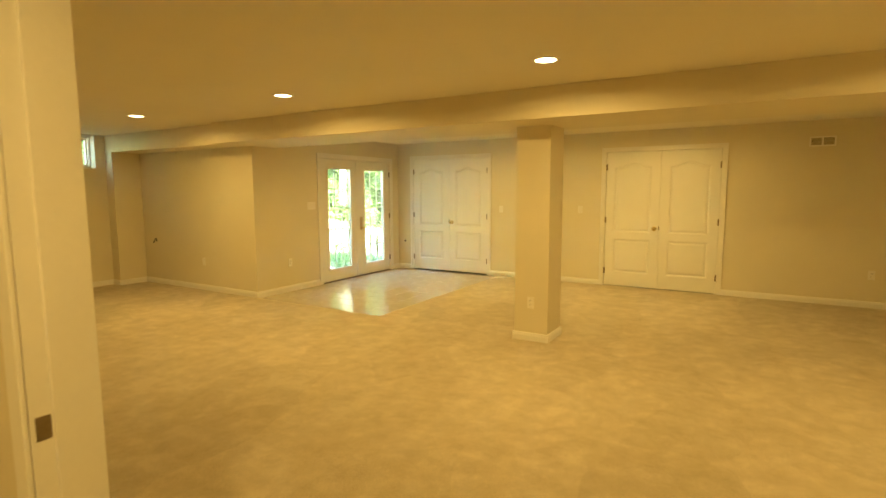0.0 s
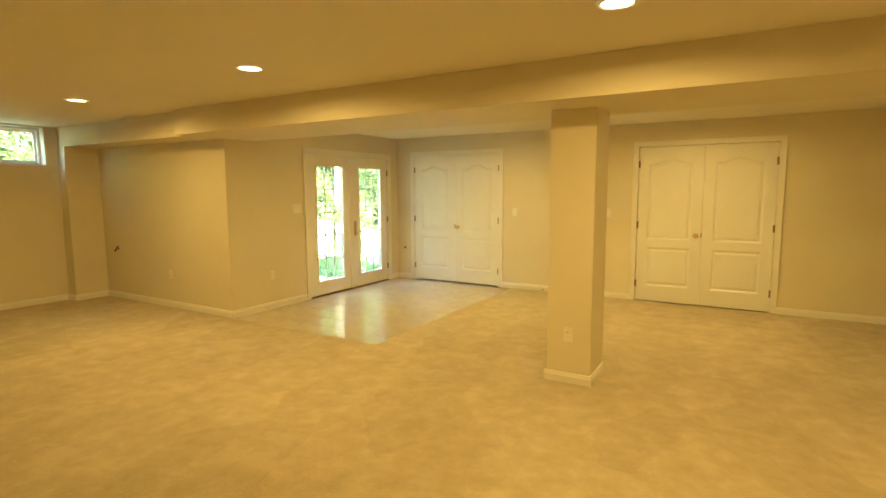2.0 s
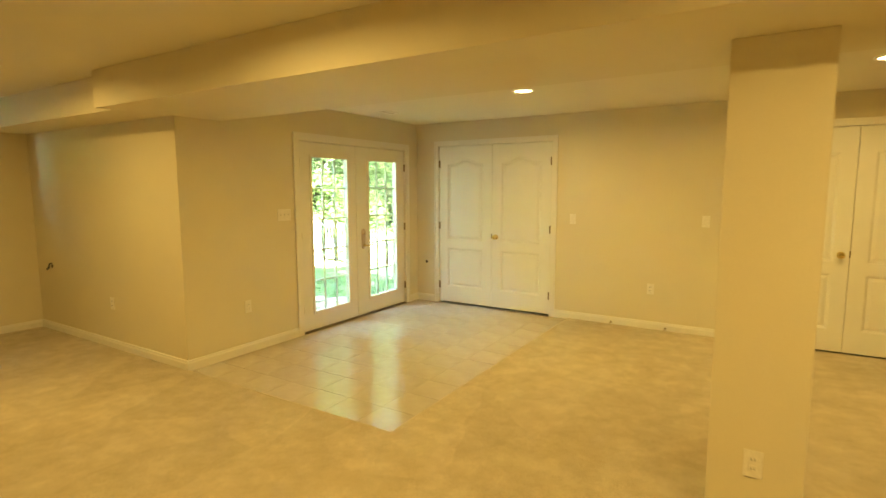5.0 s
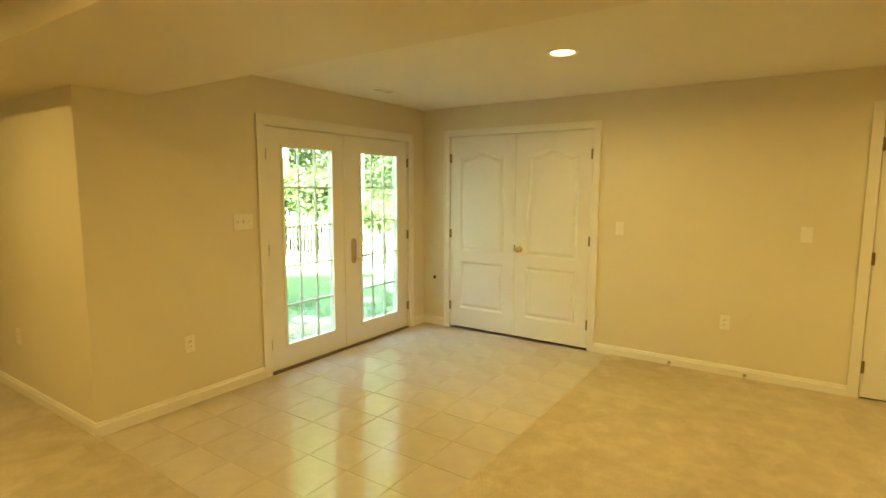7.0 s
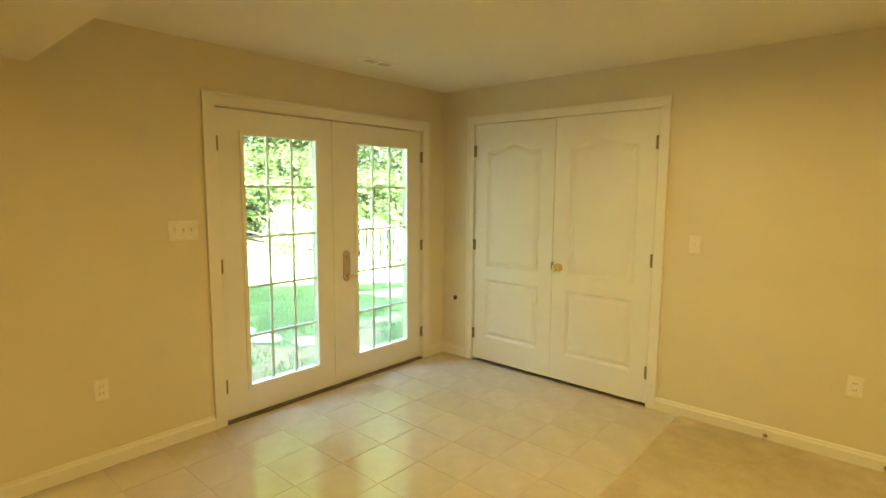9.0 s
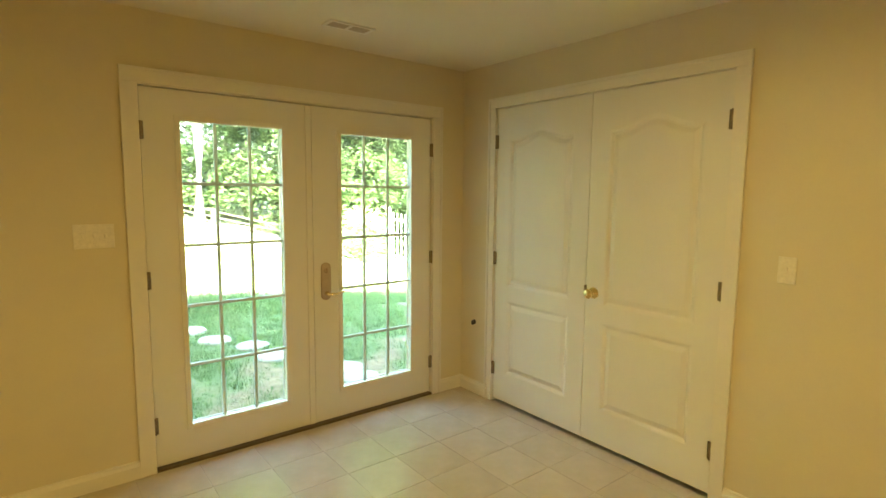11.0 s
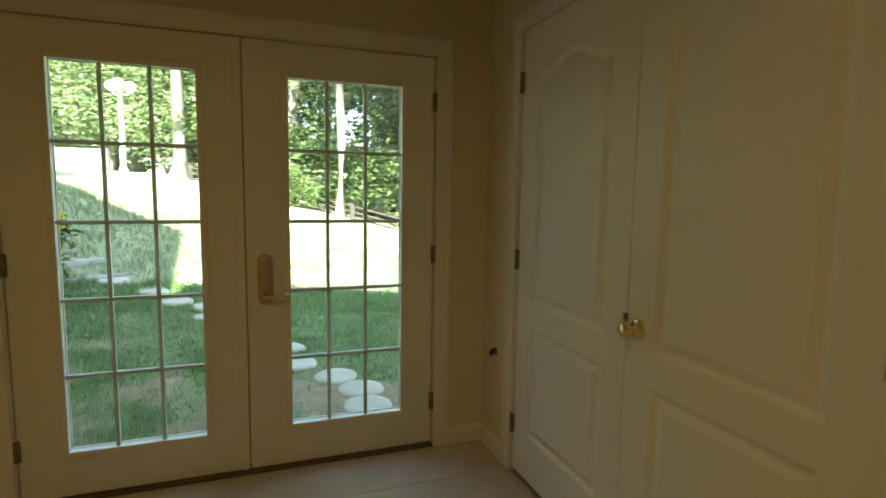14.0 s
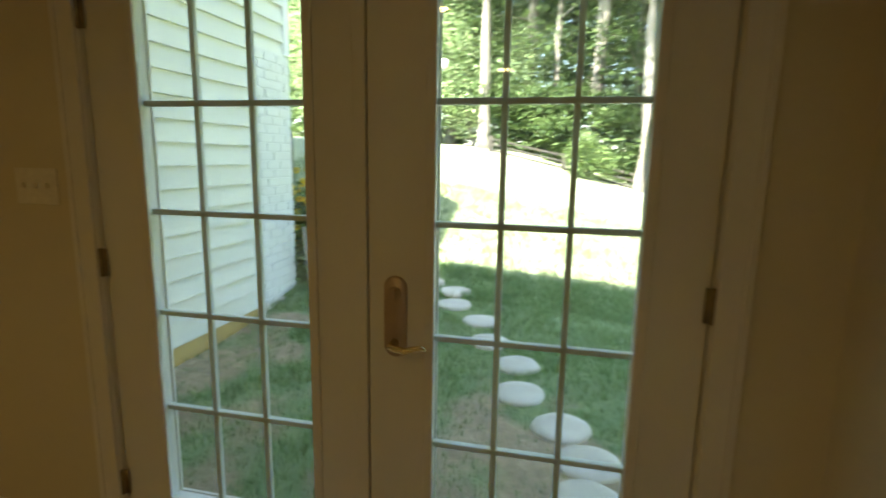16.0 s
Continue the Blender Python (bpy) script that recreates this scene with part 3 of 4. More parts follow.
# ---- small high window ----
def slider_window():
    t = thing("window_1", "small high white vinyl slider window in a deep white sill", "window", (WINX, 0, 0), 90, kind="structure")
    a, b, z0, z1 = WIN
    for n, s in (("window_jamb", (a, a + 0.012, 0.0, 0.2, z0, z1)), ("window_jamb", (b - 0.012, b, 0.0, 0.2, z0, z1)), ("window_sill", (a, b, -0.004, 0.2, z0 - 0.002, z0 + 0.012)), ("window_head", (a, b, 0.0, 0.2, z1 - 0.012, z1 + 0.002))):
        part(n, boxes(s), M["trim"], t)
    fa, fb, fz0, fz1 = a + 0.012, b - 0.012, z0 + 0.012, z1 - 0.012
    w = 0.034
    for s in ((fa, fa + w, 0.11, 0.18, fz0, fz1), (fb - w, fb, 0.11, 0.18, fz0, fz1), (fa + w, fb - w, 0.11, 0.18, fz0, fz0 + w), (fa + w, fb - w, 0.11, 0.18, fz1 - w, fz1)):
        part("window_frame", boxes(s, bevel=0.004), M["vinyl"], t)
    mid = (fa + fb) / 2
    for x0, x1, y in ((fa + w, mid + 0.02, 0.115), (mid - 0.02, fb - w, 0.145)):
        sash = part("sash", boxes((x0, x0 + 0.026, y, y + 0.026, fz0 + w, fz1 - w), (x1 - 0.026, x1, y, y + 0.026, fz0 + w, fz1 - w),
                                  (x0 + 0.026, x1 - 0.026, y, y + 0.026, fz0 + w, fz0 + w + 0.026), (x0 + 0.026, x1 - 0.026, y, y + 0.026, fz1 - w - 0.026, fz1 - w)), M["vinyl"], t)
        p = part("pane", boxes((x0 + 0.02, x1 - 0.02, y + 0.011, y + 0.015, fz0 + w + 0.02, fz1 - w - 0.02)), M["glass"], sash, "clear glass pane")
        p.visible_shadow = False
    part("latch", boxes((mid - 0.012, mid + 0.008, 0.10, 0.116, 2.04, 2.10), bevel=0.003), M["vinyl"], t)


slider_window()


# ---- ceiling lights ----
def ceiling_light(x, y):
    t = thing("ceiling_light", "round recessed ceiling light with white trim, switched on", "ceiling light", (x, y, CEIL), group="recessed ceiling lights")
    part("trim_ring", lathe(bmesh.new(), [(0.072, 0.0), (0.074, -0.007), (0.084, -0.009), (0.095, -0.006), (0.098, 0.0)], 32), M["trim"], t, "", True)
    part("lens", lathe(bmesh.new(), [(0.0, -0.006), (0.04, -0.0055), (0.073, -0.002), (0.073, 0.0)], 32), M["lens"], t, "glowing frosted lens", True)
    data = bpy.data.lights.new("ceiling_light_bulb", "AREA")
    data.shape, data.size, data.energy, data.color = "DISK", 0.14, LAMP_WATTS, LAMP_COLOUR
    data.spread = radians(171)
    bulb = new("bulb", data)
    bulb.parent, bulb.location = t, (0, 0, -0.012)


for x, y in LAMPS:
    ceiling_light(x, y)


# ---- wall plates ----
def plate_thing(name, label, category, at, turn, w=0.07, h=0.115, kind="outlet", gangs=1, group=""):
    t = thing(name, label, category, at, turn, group)
    part("cover_plate", boxes((-w / 2, w / 2, -0.006, 0.0, -h / 2, h / 2), bevel=0.0025), M["plate"], t)
    if kind == "outlet":
        for z in (-0.0195, 0.0195):
            r = part("receptacle", boxes((-0.016, 0.016, -0.009, -0.005, z - 0.0135, z + 0.0135), bevel=0.003), M["plate"], t)
            for x in (-0.0065, 0.0065):
                part("slot", boxes((x - 0.0012, x + 0.0012, -0.0096, -0.0088, z - 0.004, z + 0.006)), M["slot"], r)
        part("screw", lathe(bmesh.new(), [(0, 0), (0.003, 0), (0.0025, 0.0015), (0, 0.0015)], 10, pose(0, -0.006, 0, 90)), M["plate"], t)
    elif kind == "switch":
        for i in range(gangs):
            x = (i - (gangs - 1) / 2) * 0.046
            part("toggle", boxes((x - 0.0045, x + 0.0045, -0.018, -0.004, -0.006, 0.012), bevel=0.002), M["plate"], t)
            for z in (-0.03, 0.03):
                part("screw", lathe(bmesh.new(), [(0, 0), (0.003, 0), (0.0025, 0.0015), (0, 0.0015)], 10, pose(x, -0.006, z, 90)), M["plate"], t)
    return t


OUT = "white duplex electrical outlet on the tan wall"
for x, z in ((-3.085, 0.44), (1.03, 0.42)):
    plate_thing("wall_outlet", OUT, "outlet", (x, NORTH, z), 0, group="wall outlets")
plate_thing("wall_outlet", OUT, "outlet", (WEST, 5.375, 0.43), 90, group="wall outlets")
plate_thing("wall_outlet", OUT, "outlet", (-7.23, JOG, 0.44), 0, group="wall outlets")
plate_thing("wall_outlet", OUT, "outlet", (WINX, 3.07, 0.44), 90, group="wall outlets")
plate_thing("wall_outlet", "white duplex electrical outlet on the column", "outlet", (-2.068, COL[2], 0.39), 0, group="wall outlets")
plate_thing("light_switch", "white single toggle light switch beside the closet", "light switch", (-3.945, NORTH, 1.158), 0, kind="switch")
plate_thing("cover_panel", "white blank wall plate beside the closet", "wall plate", (-2.593, NORTH, 1.172), 0, w=0.074, h=0.117, kind="blank")
plate_thing("light_switch", "white triple toggle light switch beside the garden door", "light switch", (WEST, 5.835, 1.25), 90, w=0.165, kind="switch", gangs=3)


def cable_stub(at, turn, pts):
    t = thing("cable_stub", "short black cable end sticking out of the wall", "cable", at, turn)
    part("wire", tube(bmesh.new(), pts, [0.008, 0.008, 0.009, 0.011][:len(pts)], 8), M["cable"], t, "", True)
    part("hole_ring", lathe(bmesh.new(), [(0.0, 0.0), (0.018, 0.0), (0.016, 0.003), (0.0, 0.003)], 14, pose(0, 0, 0, 90)), M["slot"], t)


cable_stub((-8.42, JOG, 0.70), 0, [(0, 0, 0.03), (0.0, -0.025, 0.025), (0.005, -0.035, -0.01), (-0.022, -0.04, -0.03)])
cable_stub((-5.93, NORTH, 0.53), 0, [(-0.01, 0, 0.008), (0.0, -0.022, 0.006), (0.012, -0.03, 0.0), (0.022, -0.034, -0.008)])


def door_stopper(x):
    t = thing("door_stop_peg", "small rubber-tipped door stop on the baseboard", "door stop", (x, NORTH - 0.016, 0.035))
    part("stem", lathe(bmesh.new(), [(0, 0), (0.012, 0), (0.012, 0.004), (0.005, 0.007), (0.005, 0.05), (0, 0.05)], 12, pose(0, 0, 0, 90)), M["bronze"], t)
    part("tip", lathe(bmesh.new(), [(0, 0.048), (0.009, 0.048), (0.009, 0.06), (0, 0.064)], 12, pose(0, 0, 0, 90)), M["vent"], t)


for x in (-3.48, -2.92):
    door_stopper(x)


def register(name, label, at, m, w, h, halves):
    t = thing(name, label, "vent grille")
    t.matrix_basis = Matrix.Translation(at) @ m
    f = 0.018
    for s in ((-w / 2, w / 2, -0.007, 0, h / 2 - f, h / 2), (-w / 2, w / 2, -0.007, 0, -h / 2, -h / 2 + f), (-w / 2, -w / 2 + f, -0.007, 0, -h / 2 + f, h / 2 - f), (w / 2 - f, w / 2, -0.007, 0, -h / 2 + f, h / 2 - f)):
        part("frame", boxes(s), M["plate"], t)
    if halves:
        part("mullion", boxes((-f / 2, f / 2, -0.007, 0, -h / 2 + f, h / 2 - f)), M["plate"], t)
    part("backing", boxes((-w / 2 + f, w / 2 - f, -0.0015, 0, -h / 2 + f, h / 2 - f)), M["slot"], t)
    n = int((w - 2 * f) / 0.011)
    for i in range(n):
        x = -w / 2 + f + (i + 0.5) * (w - 2 * f) / n
        part("slat", boxes((x - 0.0041, x + 0.0041, -0.0055, -0.002, -h / 2 + f, h / 2 - f)), M["vent"], t)


register("wall_register", "white wall register grille with vertical slats", (0.44, NORTH, 2.072), pose(0, 0, 0), 0.275, 0.125, True)
register("ceiling_register", "white ceiling register grille", (-5.68, 6.98, CEIL), pose(0, 0, 0, 90, 0, 90), 0.26, 0.11, True)


# ---- outside: the house's shell ----
structure("house_upper", boxes((OUT_W, 2.3, 4.92, 9.6, 2.61, 5.4), (-9.25, 2.3, -3.2, 4.88, 2.61, 4.7)), M["roof"], "upper storeys of the house", "house")
structure("wall_outer", boxes((-9.19, 2.3, -3.2, -2.75, -0.3, 2.6), (2.16, 2.3, -2.75, 9.6, -0.3, 2.6), (OUT_W, 2.16, 9.11, 9.6, -0.3, 2.6), (-9.19, -9.175, -2.75, 0.4, -0.3, 2.6)),
          M["siding"], "outer house walls", "wall")

gable = bmesh.new()
ends = [[gable.verts.new((x, y, z)) for y, z in ((-3.2, 4.705), (4.9, 4.705), (0.85, 9.1))] for x in (-9.25, 2.3)]
for i in range(3):
    gable.faces.new((ends[0][i], ends[0][(i + 1) % 3], ends[1][(i + 1) % 3], ends[1][i]))
gable.faces.new(ends[0])
gable.faces.new(ends[1][::-1])
structure("house_roof", gable, M["roof"], "steep grey shingled gable roof of the house", "roof")

clad = thing("house_siding", "cream lapped vinyl siding on the bay's outer wall", "siding", (0, OUT_J - 0.04, 0), kind="structure")
PITCH, BRICK_X, CORNER = 0.153, -8.69, -9.27


def siding_board(x0, x1, z, h=PITCH):
    bm = bmesh.new()
    prof = [(0.0, 0.0), (0.036, 0.0), (0.036, 0.010), (0.006, h + 0.004), (0.0, h + 0.004)]
    ends = [[bm.verts.new((x, y, z + q)) for y, q in prof] for x in (x0, x1)]
    n = len(prof)
    for i in range(n):
        bm.faces.new((ends[0][i], ends[0][(i + 1) % n], ends[1][(i + 1) % n], ends[1][i]))
    bm.faces.new(ends[0])
    bm.faces.new(ends[1][::-1])
    return bm


k = 0
while 0.05 + k * PITCH < 4.4:
    z = 0.05 + k * PITCH
    part("siding_board", siding_board(OUT_W - 0.002, BRICK_X if z < 2.15 else CORNER + 0.05, z), M["siding"], clad)
    k += 1
part("wall_sheathing", boxes((CORNER, OUT_W, -0.02, -0.001, 2.61, 4.5)), M["siding"], clad)
part("corner_board", boxes((CORNER - 0.03, CORNER + 0.06, -0.015, 0.04, 2.24, 4.5), bevel=0.004), M["vinyl"], clad)
part("trim_strip", boxes((BRICK_X - 0.03, BRICK_X + 0.012, 0.0, 0.03, 0.02, 2.2), bevel=0.003), M["vinyl"], clad)
structure("foundation", boxes((BRICK_X, OUT_W, OUT_J - 0.04, OUT_J - 0.022, -0.4, 0.052)), M["footing"], "ochre foundation strip below the siding", "foundation")

pier = thing("brick_pier", "white painted brick pier at the house corner", "brick wall", (0, 0, 0), kind="structure")
part("mortar_core", boxes((CORNER + 0.012, BRICK_X - 0.03, OUT_J - 0.04, OUT_J + 0.001, -0.35, 2.225), (CORNER + 0.012, -9.195, 4.35, OUT_J - 0.041, -0.35, 2.225)), M["mortar"], pier)
rng = random.Random(5)
brick_meshes = {}


def brick_mesh(w):
    w = round(w, 3)
    if w not in brick_meshes:
        bm = boxes((0, w, 0, 0.03, 0, 0.066), bevel=0.004)
        me = bpy.data.meshes.new("brick")
        bm.to_mesh(me)
        bm.free()
        me.materials.append(M["brick"])
        brick_meshes[w] = me
    return brick_meshes[w]


for row in range(31):
    z = -0.12 + row * 0.0755
    x, x_end = CORNER, BRICK_X - 0.03
    first = 0.10 if row % 2 else 0.20
    while x < x_end - 0.03:
        w = min(first, x_end - x)
        b = new("brick", brick_mesh(w))
        b.parent, b.location = pier, (x, OUT_J - 0.022 + rng.uniform(-0.003, 0.003), z)
        x, first = x + w + 0.010, 0.20


# ---- outside: the ground ----
def smooth(a, b, v):
    u = min(1.0, max(0.0, (v - a) / (b - a)))
    return u * u * (3 - 2 * u)


def ground_z(x, y):
    w = smooth(7.5, 13.0, -x)
    far = smooth(24, 40, -x)
    slope = -0.15 + 0.096 * (-6.2 - x) + 0.206 * (7 - y)
    slope += 0.15 * smooth(0.0, 1.6, 5.4 - y) * smooth(9.6, 11.5, -x) * (1 - smooth(14.0, 17.0, -x))
    if slope > 1.3:
        slope = 1.3 + 0.7 * (1 - math.exp(-(slope - 1.3) / 0.7))
    slope = max(-6.0, slope)
    return -0.04 * (1 - w) + slope * w * (1 - far) + far * w * max(-6.0, min(7.0, slope * 0.8 + 0.4)) + 0.015 * noise.noise((x * 1.3, y * 1.3, 0)) - (0.03 if x > -6.6 else 0)


def bare(x, y):
    """How worn the turf is: bare earth by the house and round the first stones."""
    b = 0.8 * (1.0 - smooth(0.1, 0.9, y - 5.2)) if -8.7 < x < -6.2 else 0.0
    b = max(b, 0.85 * (1.0 - smooth(0.2, 0.85, math.hypot(x + 7.0, (y - 7.3) * 0.8))))
    b = max(b, 0.58 * (1.0 - smooth(0.8, 2.3, -x - 6.3)))
    return max(0.0, min(1.0, b + 0.8 * noise.noise((x * 2.6, y * 2.6, 7.0)) - 0.15))


def lit_or_pale(x, y):
    """0 where the lawn is lush, 1 where it is pale: the bank's own tone beside the house, and sunlight painted in up
    the slope.
    """
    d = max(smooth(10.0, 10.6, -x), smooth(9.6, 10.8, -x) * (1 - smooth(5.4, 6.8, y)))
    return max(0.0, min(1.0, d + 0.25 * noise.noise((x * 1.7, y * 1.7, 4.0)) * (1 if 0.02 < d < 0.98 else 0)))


def axis(a, b, near0, near1, step, far):
    out, v = [], a
    while v < b:
        out.append(v)
        if near0 <= v < near1:
            v += step
        else:
            d = near0 - v if v < near0 else v - near1
            v += min(far, step + 0.22 * d) if v >= near1 else max(step, min(far, 0.22 * d))
    return out + [b]


def lawn():
    xs, ys = axis(-600, -6.262, -14.5, -6.262, 0.09, 60), axis(-500, 500, 3.0, 12.0, 0.09, 60)
    verts = [(x, y, ground_z(x, y)) for x in xs for y in ys]
    ny = len(ys)
    faces = [(i * ny + j, (i + 1) * ny + j, (i + 1) * ny + j + 1, i * ny + j + 1) for i in range(len(xs) - 1) for j in range(ny - 1)
             if not (xs[i + 1] > -9.0 and ys[j] < 5.0 and ys[j + 1] > -3.1)]
    ob = quads_object("ground", verts, faces, M["ground"])
    layer = ob.data.attributes.new("bare", "FLOAT", "POINT")
    layer.data.foreach_set("value", [bare(x, y) if x > -15 and 2 < y < 13 else 0.0 for x, y, _ in verts])
    layer = ob.data.attributes.new("lit_pale", "FLOAT", "POINT")
    layer.data.foreach_set("value", [lit_or_pale(x, y) for x, y, _ in verts])
    for p in ob.data.polygons:
        p.use_smooth = True
    return tagged(ob, "sloping back lawn with worn bare patches near the house", "lawn", kind="structure")


lawn()
structure("ground_east", boxes((2.3, 600, -500, 500, -0.5, -0.3), (-6.262, 2.3, 9.6, 500, -0.5, -0.3), (-9.0, 2.3, -500, -3.2, -0.5, -0.3)), M["ground"], "lawn on the other sides of the house", "lawn")


def blades(name, count, area, height, width, seed, label, mat, lush=None):
    r = random.Random(seed)
    verts, faces = [], []
    x0, x1, y0, y1 = area
    while len(faces) < count:
        x, y = r.uniform(x0, x1), r.uniform(y0, y1)
        if x > -9.32 and y < 5.0:
            continue
        worn = bare(x, y)
        if r.random() < min(0.8, worn * 1.2 - 0.05):
            continue
        if any((x - s[0]) ** 2 + (y - s[1]) ** 2 < 0.165 ** 2 for s in STONES):
            continue
        if lush is not None and (lit_or_pale(x, y) < 0.5) != lush:
            continue
        clump = (0.6 + 0.8 * (0.5 + noise.noise((x * 3.1, y * 3.1, 2.0)))) * (1 - 0.5 * worn)
        for _ in range(4):
            bx, by = x + r.gauss(0, 0.018), y + r.gauss(0, 0.018)
            z = ground_z(bx, by) - 0.005
            h, a, lean = height * clump * r.uniform(0.5, 1.25), r.uniform(0, 6.283), r.uniform(0.1, 0.8)
            dx, dy = math.cos(a), math.sin(a)
            w = width * r.uniform(0.6, 1.2)
            n = len(verts)
            verts += [(bx - dy * w, by + dx * w, z), (bx + dy * w, by - dx * w, z),
                      (bx + dx * h * lean * 0.35 + dy * w * 0.7, by + dy * h * lean * 0.35 - dx * w * 0.7, z + h * 0.6),
                      (bx + dx * h * lean * 0.35 - dy * w * 0.7, by + dy * h * lean * 0.35 + dx * w * 0.7, z + h * 0.6),
                      (bx + dx * h * lean, by + dy * h * lean, z + h * (1 - 0.25 * lean))]
            faces += [(n, n + 1, n + 2, n + 3), (n + 3, n + 2, n + 4)]
    ob = quads_object(name, verts, faces, mat)
    return tagged(ob, label, "grass", kind="stuff")


# stepping stones, from the door along the curve of the path
STONES = [(-6.76, 7.635), (-7.07, 7.65), (-7.38, 7.52), (-7.72, 7.27), (-8.14, 7.22), (-8.53, 6.97), (-8.95, 6.84), (-9.27, 6.54), (-9.60, 6.48), (-9.76, 6.17), (-10.02, 5.90), (-10.32, 5.46)]


def stepping_stone(x, y, r, turn):
    t = thing("stepping_stone", "round pale concrete stepping stone set in the lawn", "stepping stone", (x, y, ground_z(x, y) - 0.022), turn, group="garden path stones")
    bm = lathe(bmesh.new(), [(0, -0.03), (r * 0.98, -0.03), (r, 0.0), (r * 0.985, 0.028), (r * 0.93, 0.042), (r * 0.6, 0.047), (0, 0.048)], 30)
    for v in bm.verts:
        v.co.x *= 1 + 0.04 * math.sin(2 * math.atan2(v.co.y, v.co.x))
        v.co.z += 0.003 * noise.noise(v.co * 14)
    part("slab", bm, M["stone"], t, "", True)


for i, (x, y) in enumerate(STONES):
    stepping_stone(x, y, 0.158 if i < 8 else 0.168, i * 37)

for i, (x, y, sx, sy, h, a) in enumerate(((-10.52, 5.20, 0.72, 0.46, 0.03, -48), (-10.78, 4.96, 0.56, 0.32, 0.09, -55), (-11.0, 4.70, 0.42, 0.32, 0.09, -50))):
    bm = boxes((-sx / 2, sx / 2, -sy / 2, sy / 2, -0.12, h), bevel=0.015)
    for v in bm.verts:
        v.co += 0.012 * noise.noise_vector(v.co * 5 + Vector((i, 0, 0)))
    s = tagged(to_object("stone_step", bm, M["block"]), "rough grey stone step block in the grass", "stone block", "garden stone steps")
    s.matrix_basis = pose(x, y, ground_z(x, y) - 0.05 - 0.02 * i, 0, 0, a)

blades("grass_near", 110000, (-9.6, -6.3, 5.0, 9.6), 0.055, 0.0022, 11, "short lawn grass with thin patches by the door", M["grass"])
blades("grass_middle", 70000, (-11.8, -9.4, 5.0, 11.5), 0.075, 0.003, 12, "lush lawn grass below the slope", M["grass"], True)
blades("grass_slope", 100000, (-14.0, -9.4, 3.4, 11.5), 0.09, 0.0035, 13, "longer pale lawn grass on the bank and slope, slope lightened as if sunlit", M["long_grass"], False)


# ---- outside: plants ----
def leaf_cloud(r, centres, spread, count, size, squash=0.8):
    """Many small folded leaves, gathered round centres."""
    verts, faces = [], []
    for _ in range(count):
        c = r.choice(centres)
        d = Vector((r.gauss(0, 1), r.gauss(0, 1), r.gauss(0, 1) * squash))
        d = d.normalized() * (abs(r.gauss(0.75, 0.28))) * c[3] * spread
        p = Vector(c[:3]) + d
        q = Euler((r.gauss(0, 0.42), r.gauss(0, 0.42), r.uniform(0, 6.283))).to_matrix()
        s = size * r.uniform(0.6, 1.3)
        n = len(verts)
        for v in ((0, -s, 0), (s * 0.52, -s * 0.15, s * 0.16), (0, s, -s * 0.1), (-s * 0.52, -s * 0.15, s * 0.16)):
            verts.append(tuple(p + q @ Vector(v)))
        faces += [(n, n + 1, n + 2), (n, n + 2, n + 3)]
    return verts, faces


def tree(x, y, h, girth, seed, bark, leaf, low, count, label, size=0.13):
    r = random.Random(seed)
    t = thing("tree", label, "tree", (x, y, ground_z(x, y) - 0.15))
    bend = [(r.gauss(0, 0.02) * h * 0.3, r.gauss(0, 0.02) * h * 0.3) for _ in range(7)]
    pts, rad = [], []
    for i in range(8):
        f = i / 7
        bx, by = (bend[min(6, i)][0] * f, bend[min(6, i)][1] * f) if i else (0, 0)
        pts.append((bx, by, h * f))
        rad.append(girth * (1.45 if i == 0 else 1.0) * (1 - 0.78 * f))
    bm = tube(bmesh.new(), [pts[0], (0, 0, 0.5)] + pts[1:], [rad[0], girth * 1.02] + rad[1:], 12)
    centres = []
    for i in range(11):
        f = low + (0.96 - low) * (i + r.random()) / 11
        k = min(6, int(f * 7))
        a = Vector(pts[k]).lerp(Vector(pts[k + 1]), f * 7 - k)
        ang, reach = r.uniform(0, 6.283), h * (0.10 + 0.17 * (1 - f)) * r.uniform(0.7, 1.3)
        tip = a + Vector((math.cos(ang) * reach, math.sin(ang) * reach, reach * r.uniform(0.1, 0.5)))
        tube(bm, [a, a.lerp(tip, 0.5) + Vector((0, 0, reach * 0.08)), tip], [girth * 0.28 * (1.1 - f), girth * 0.17 * (1.1 - f), 0.012], 6)
        for q in (0.5, 0.8, 1.05):
            c = a.lerp(tip, q)
            centres.append((c.x + r.gauss(0, 0.2), c.y + r.gauss(0, 0.2), c.z + r.gauss(0, 0.2), reach * r.uniform(0.32, 0.6)))
    part("trunk", bm, bark, t, "", True)
    v, f = leaf_cloud(r, centres, 1.0, count, size, 0.42)
    crown = quads_object("crown", v, f, leaf)
    crown.parent = t
    return t


def fence_x(y):
    return -20.2 + (y - 6.5) * 0.5


TALL = "tall woodland tree with a straight trunk and leafy crown"
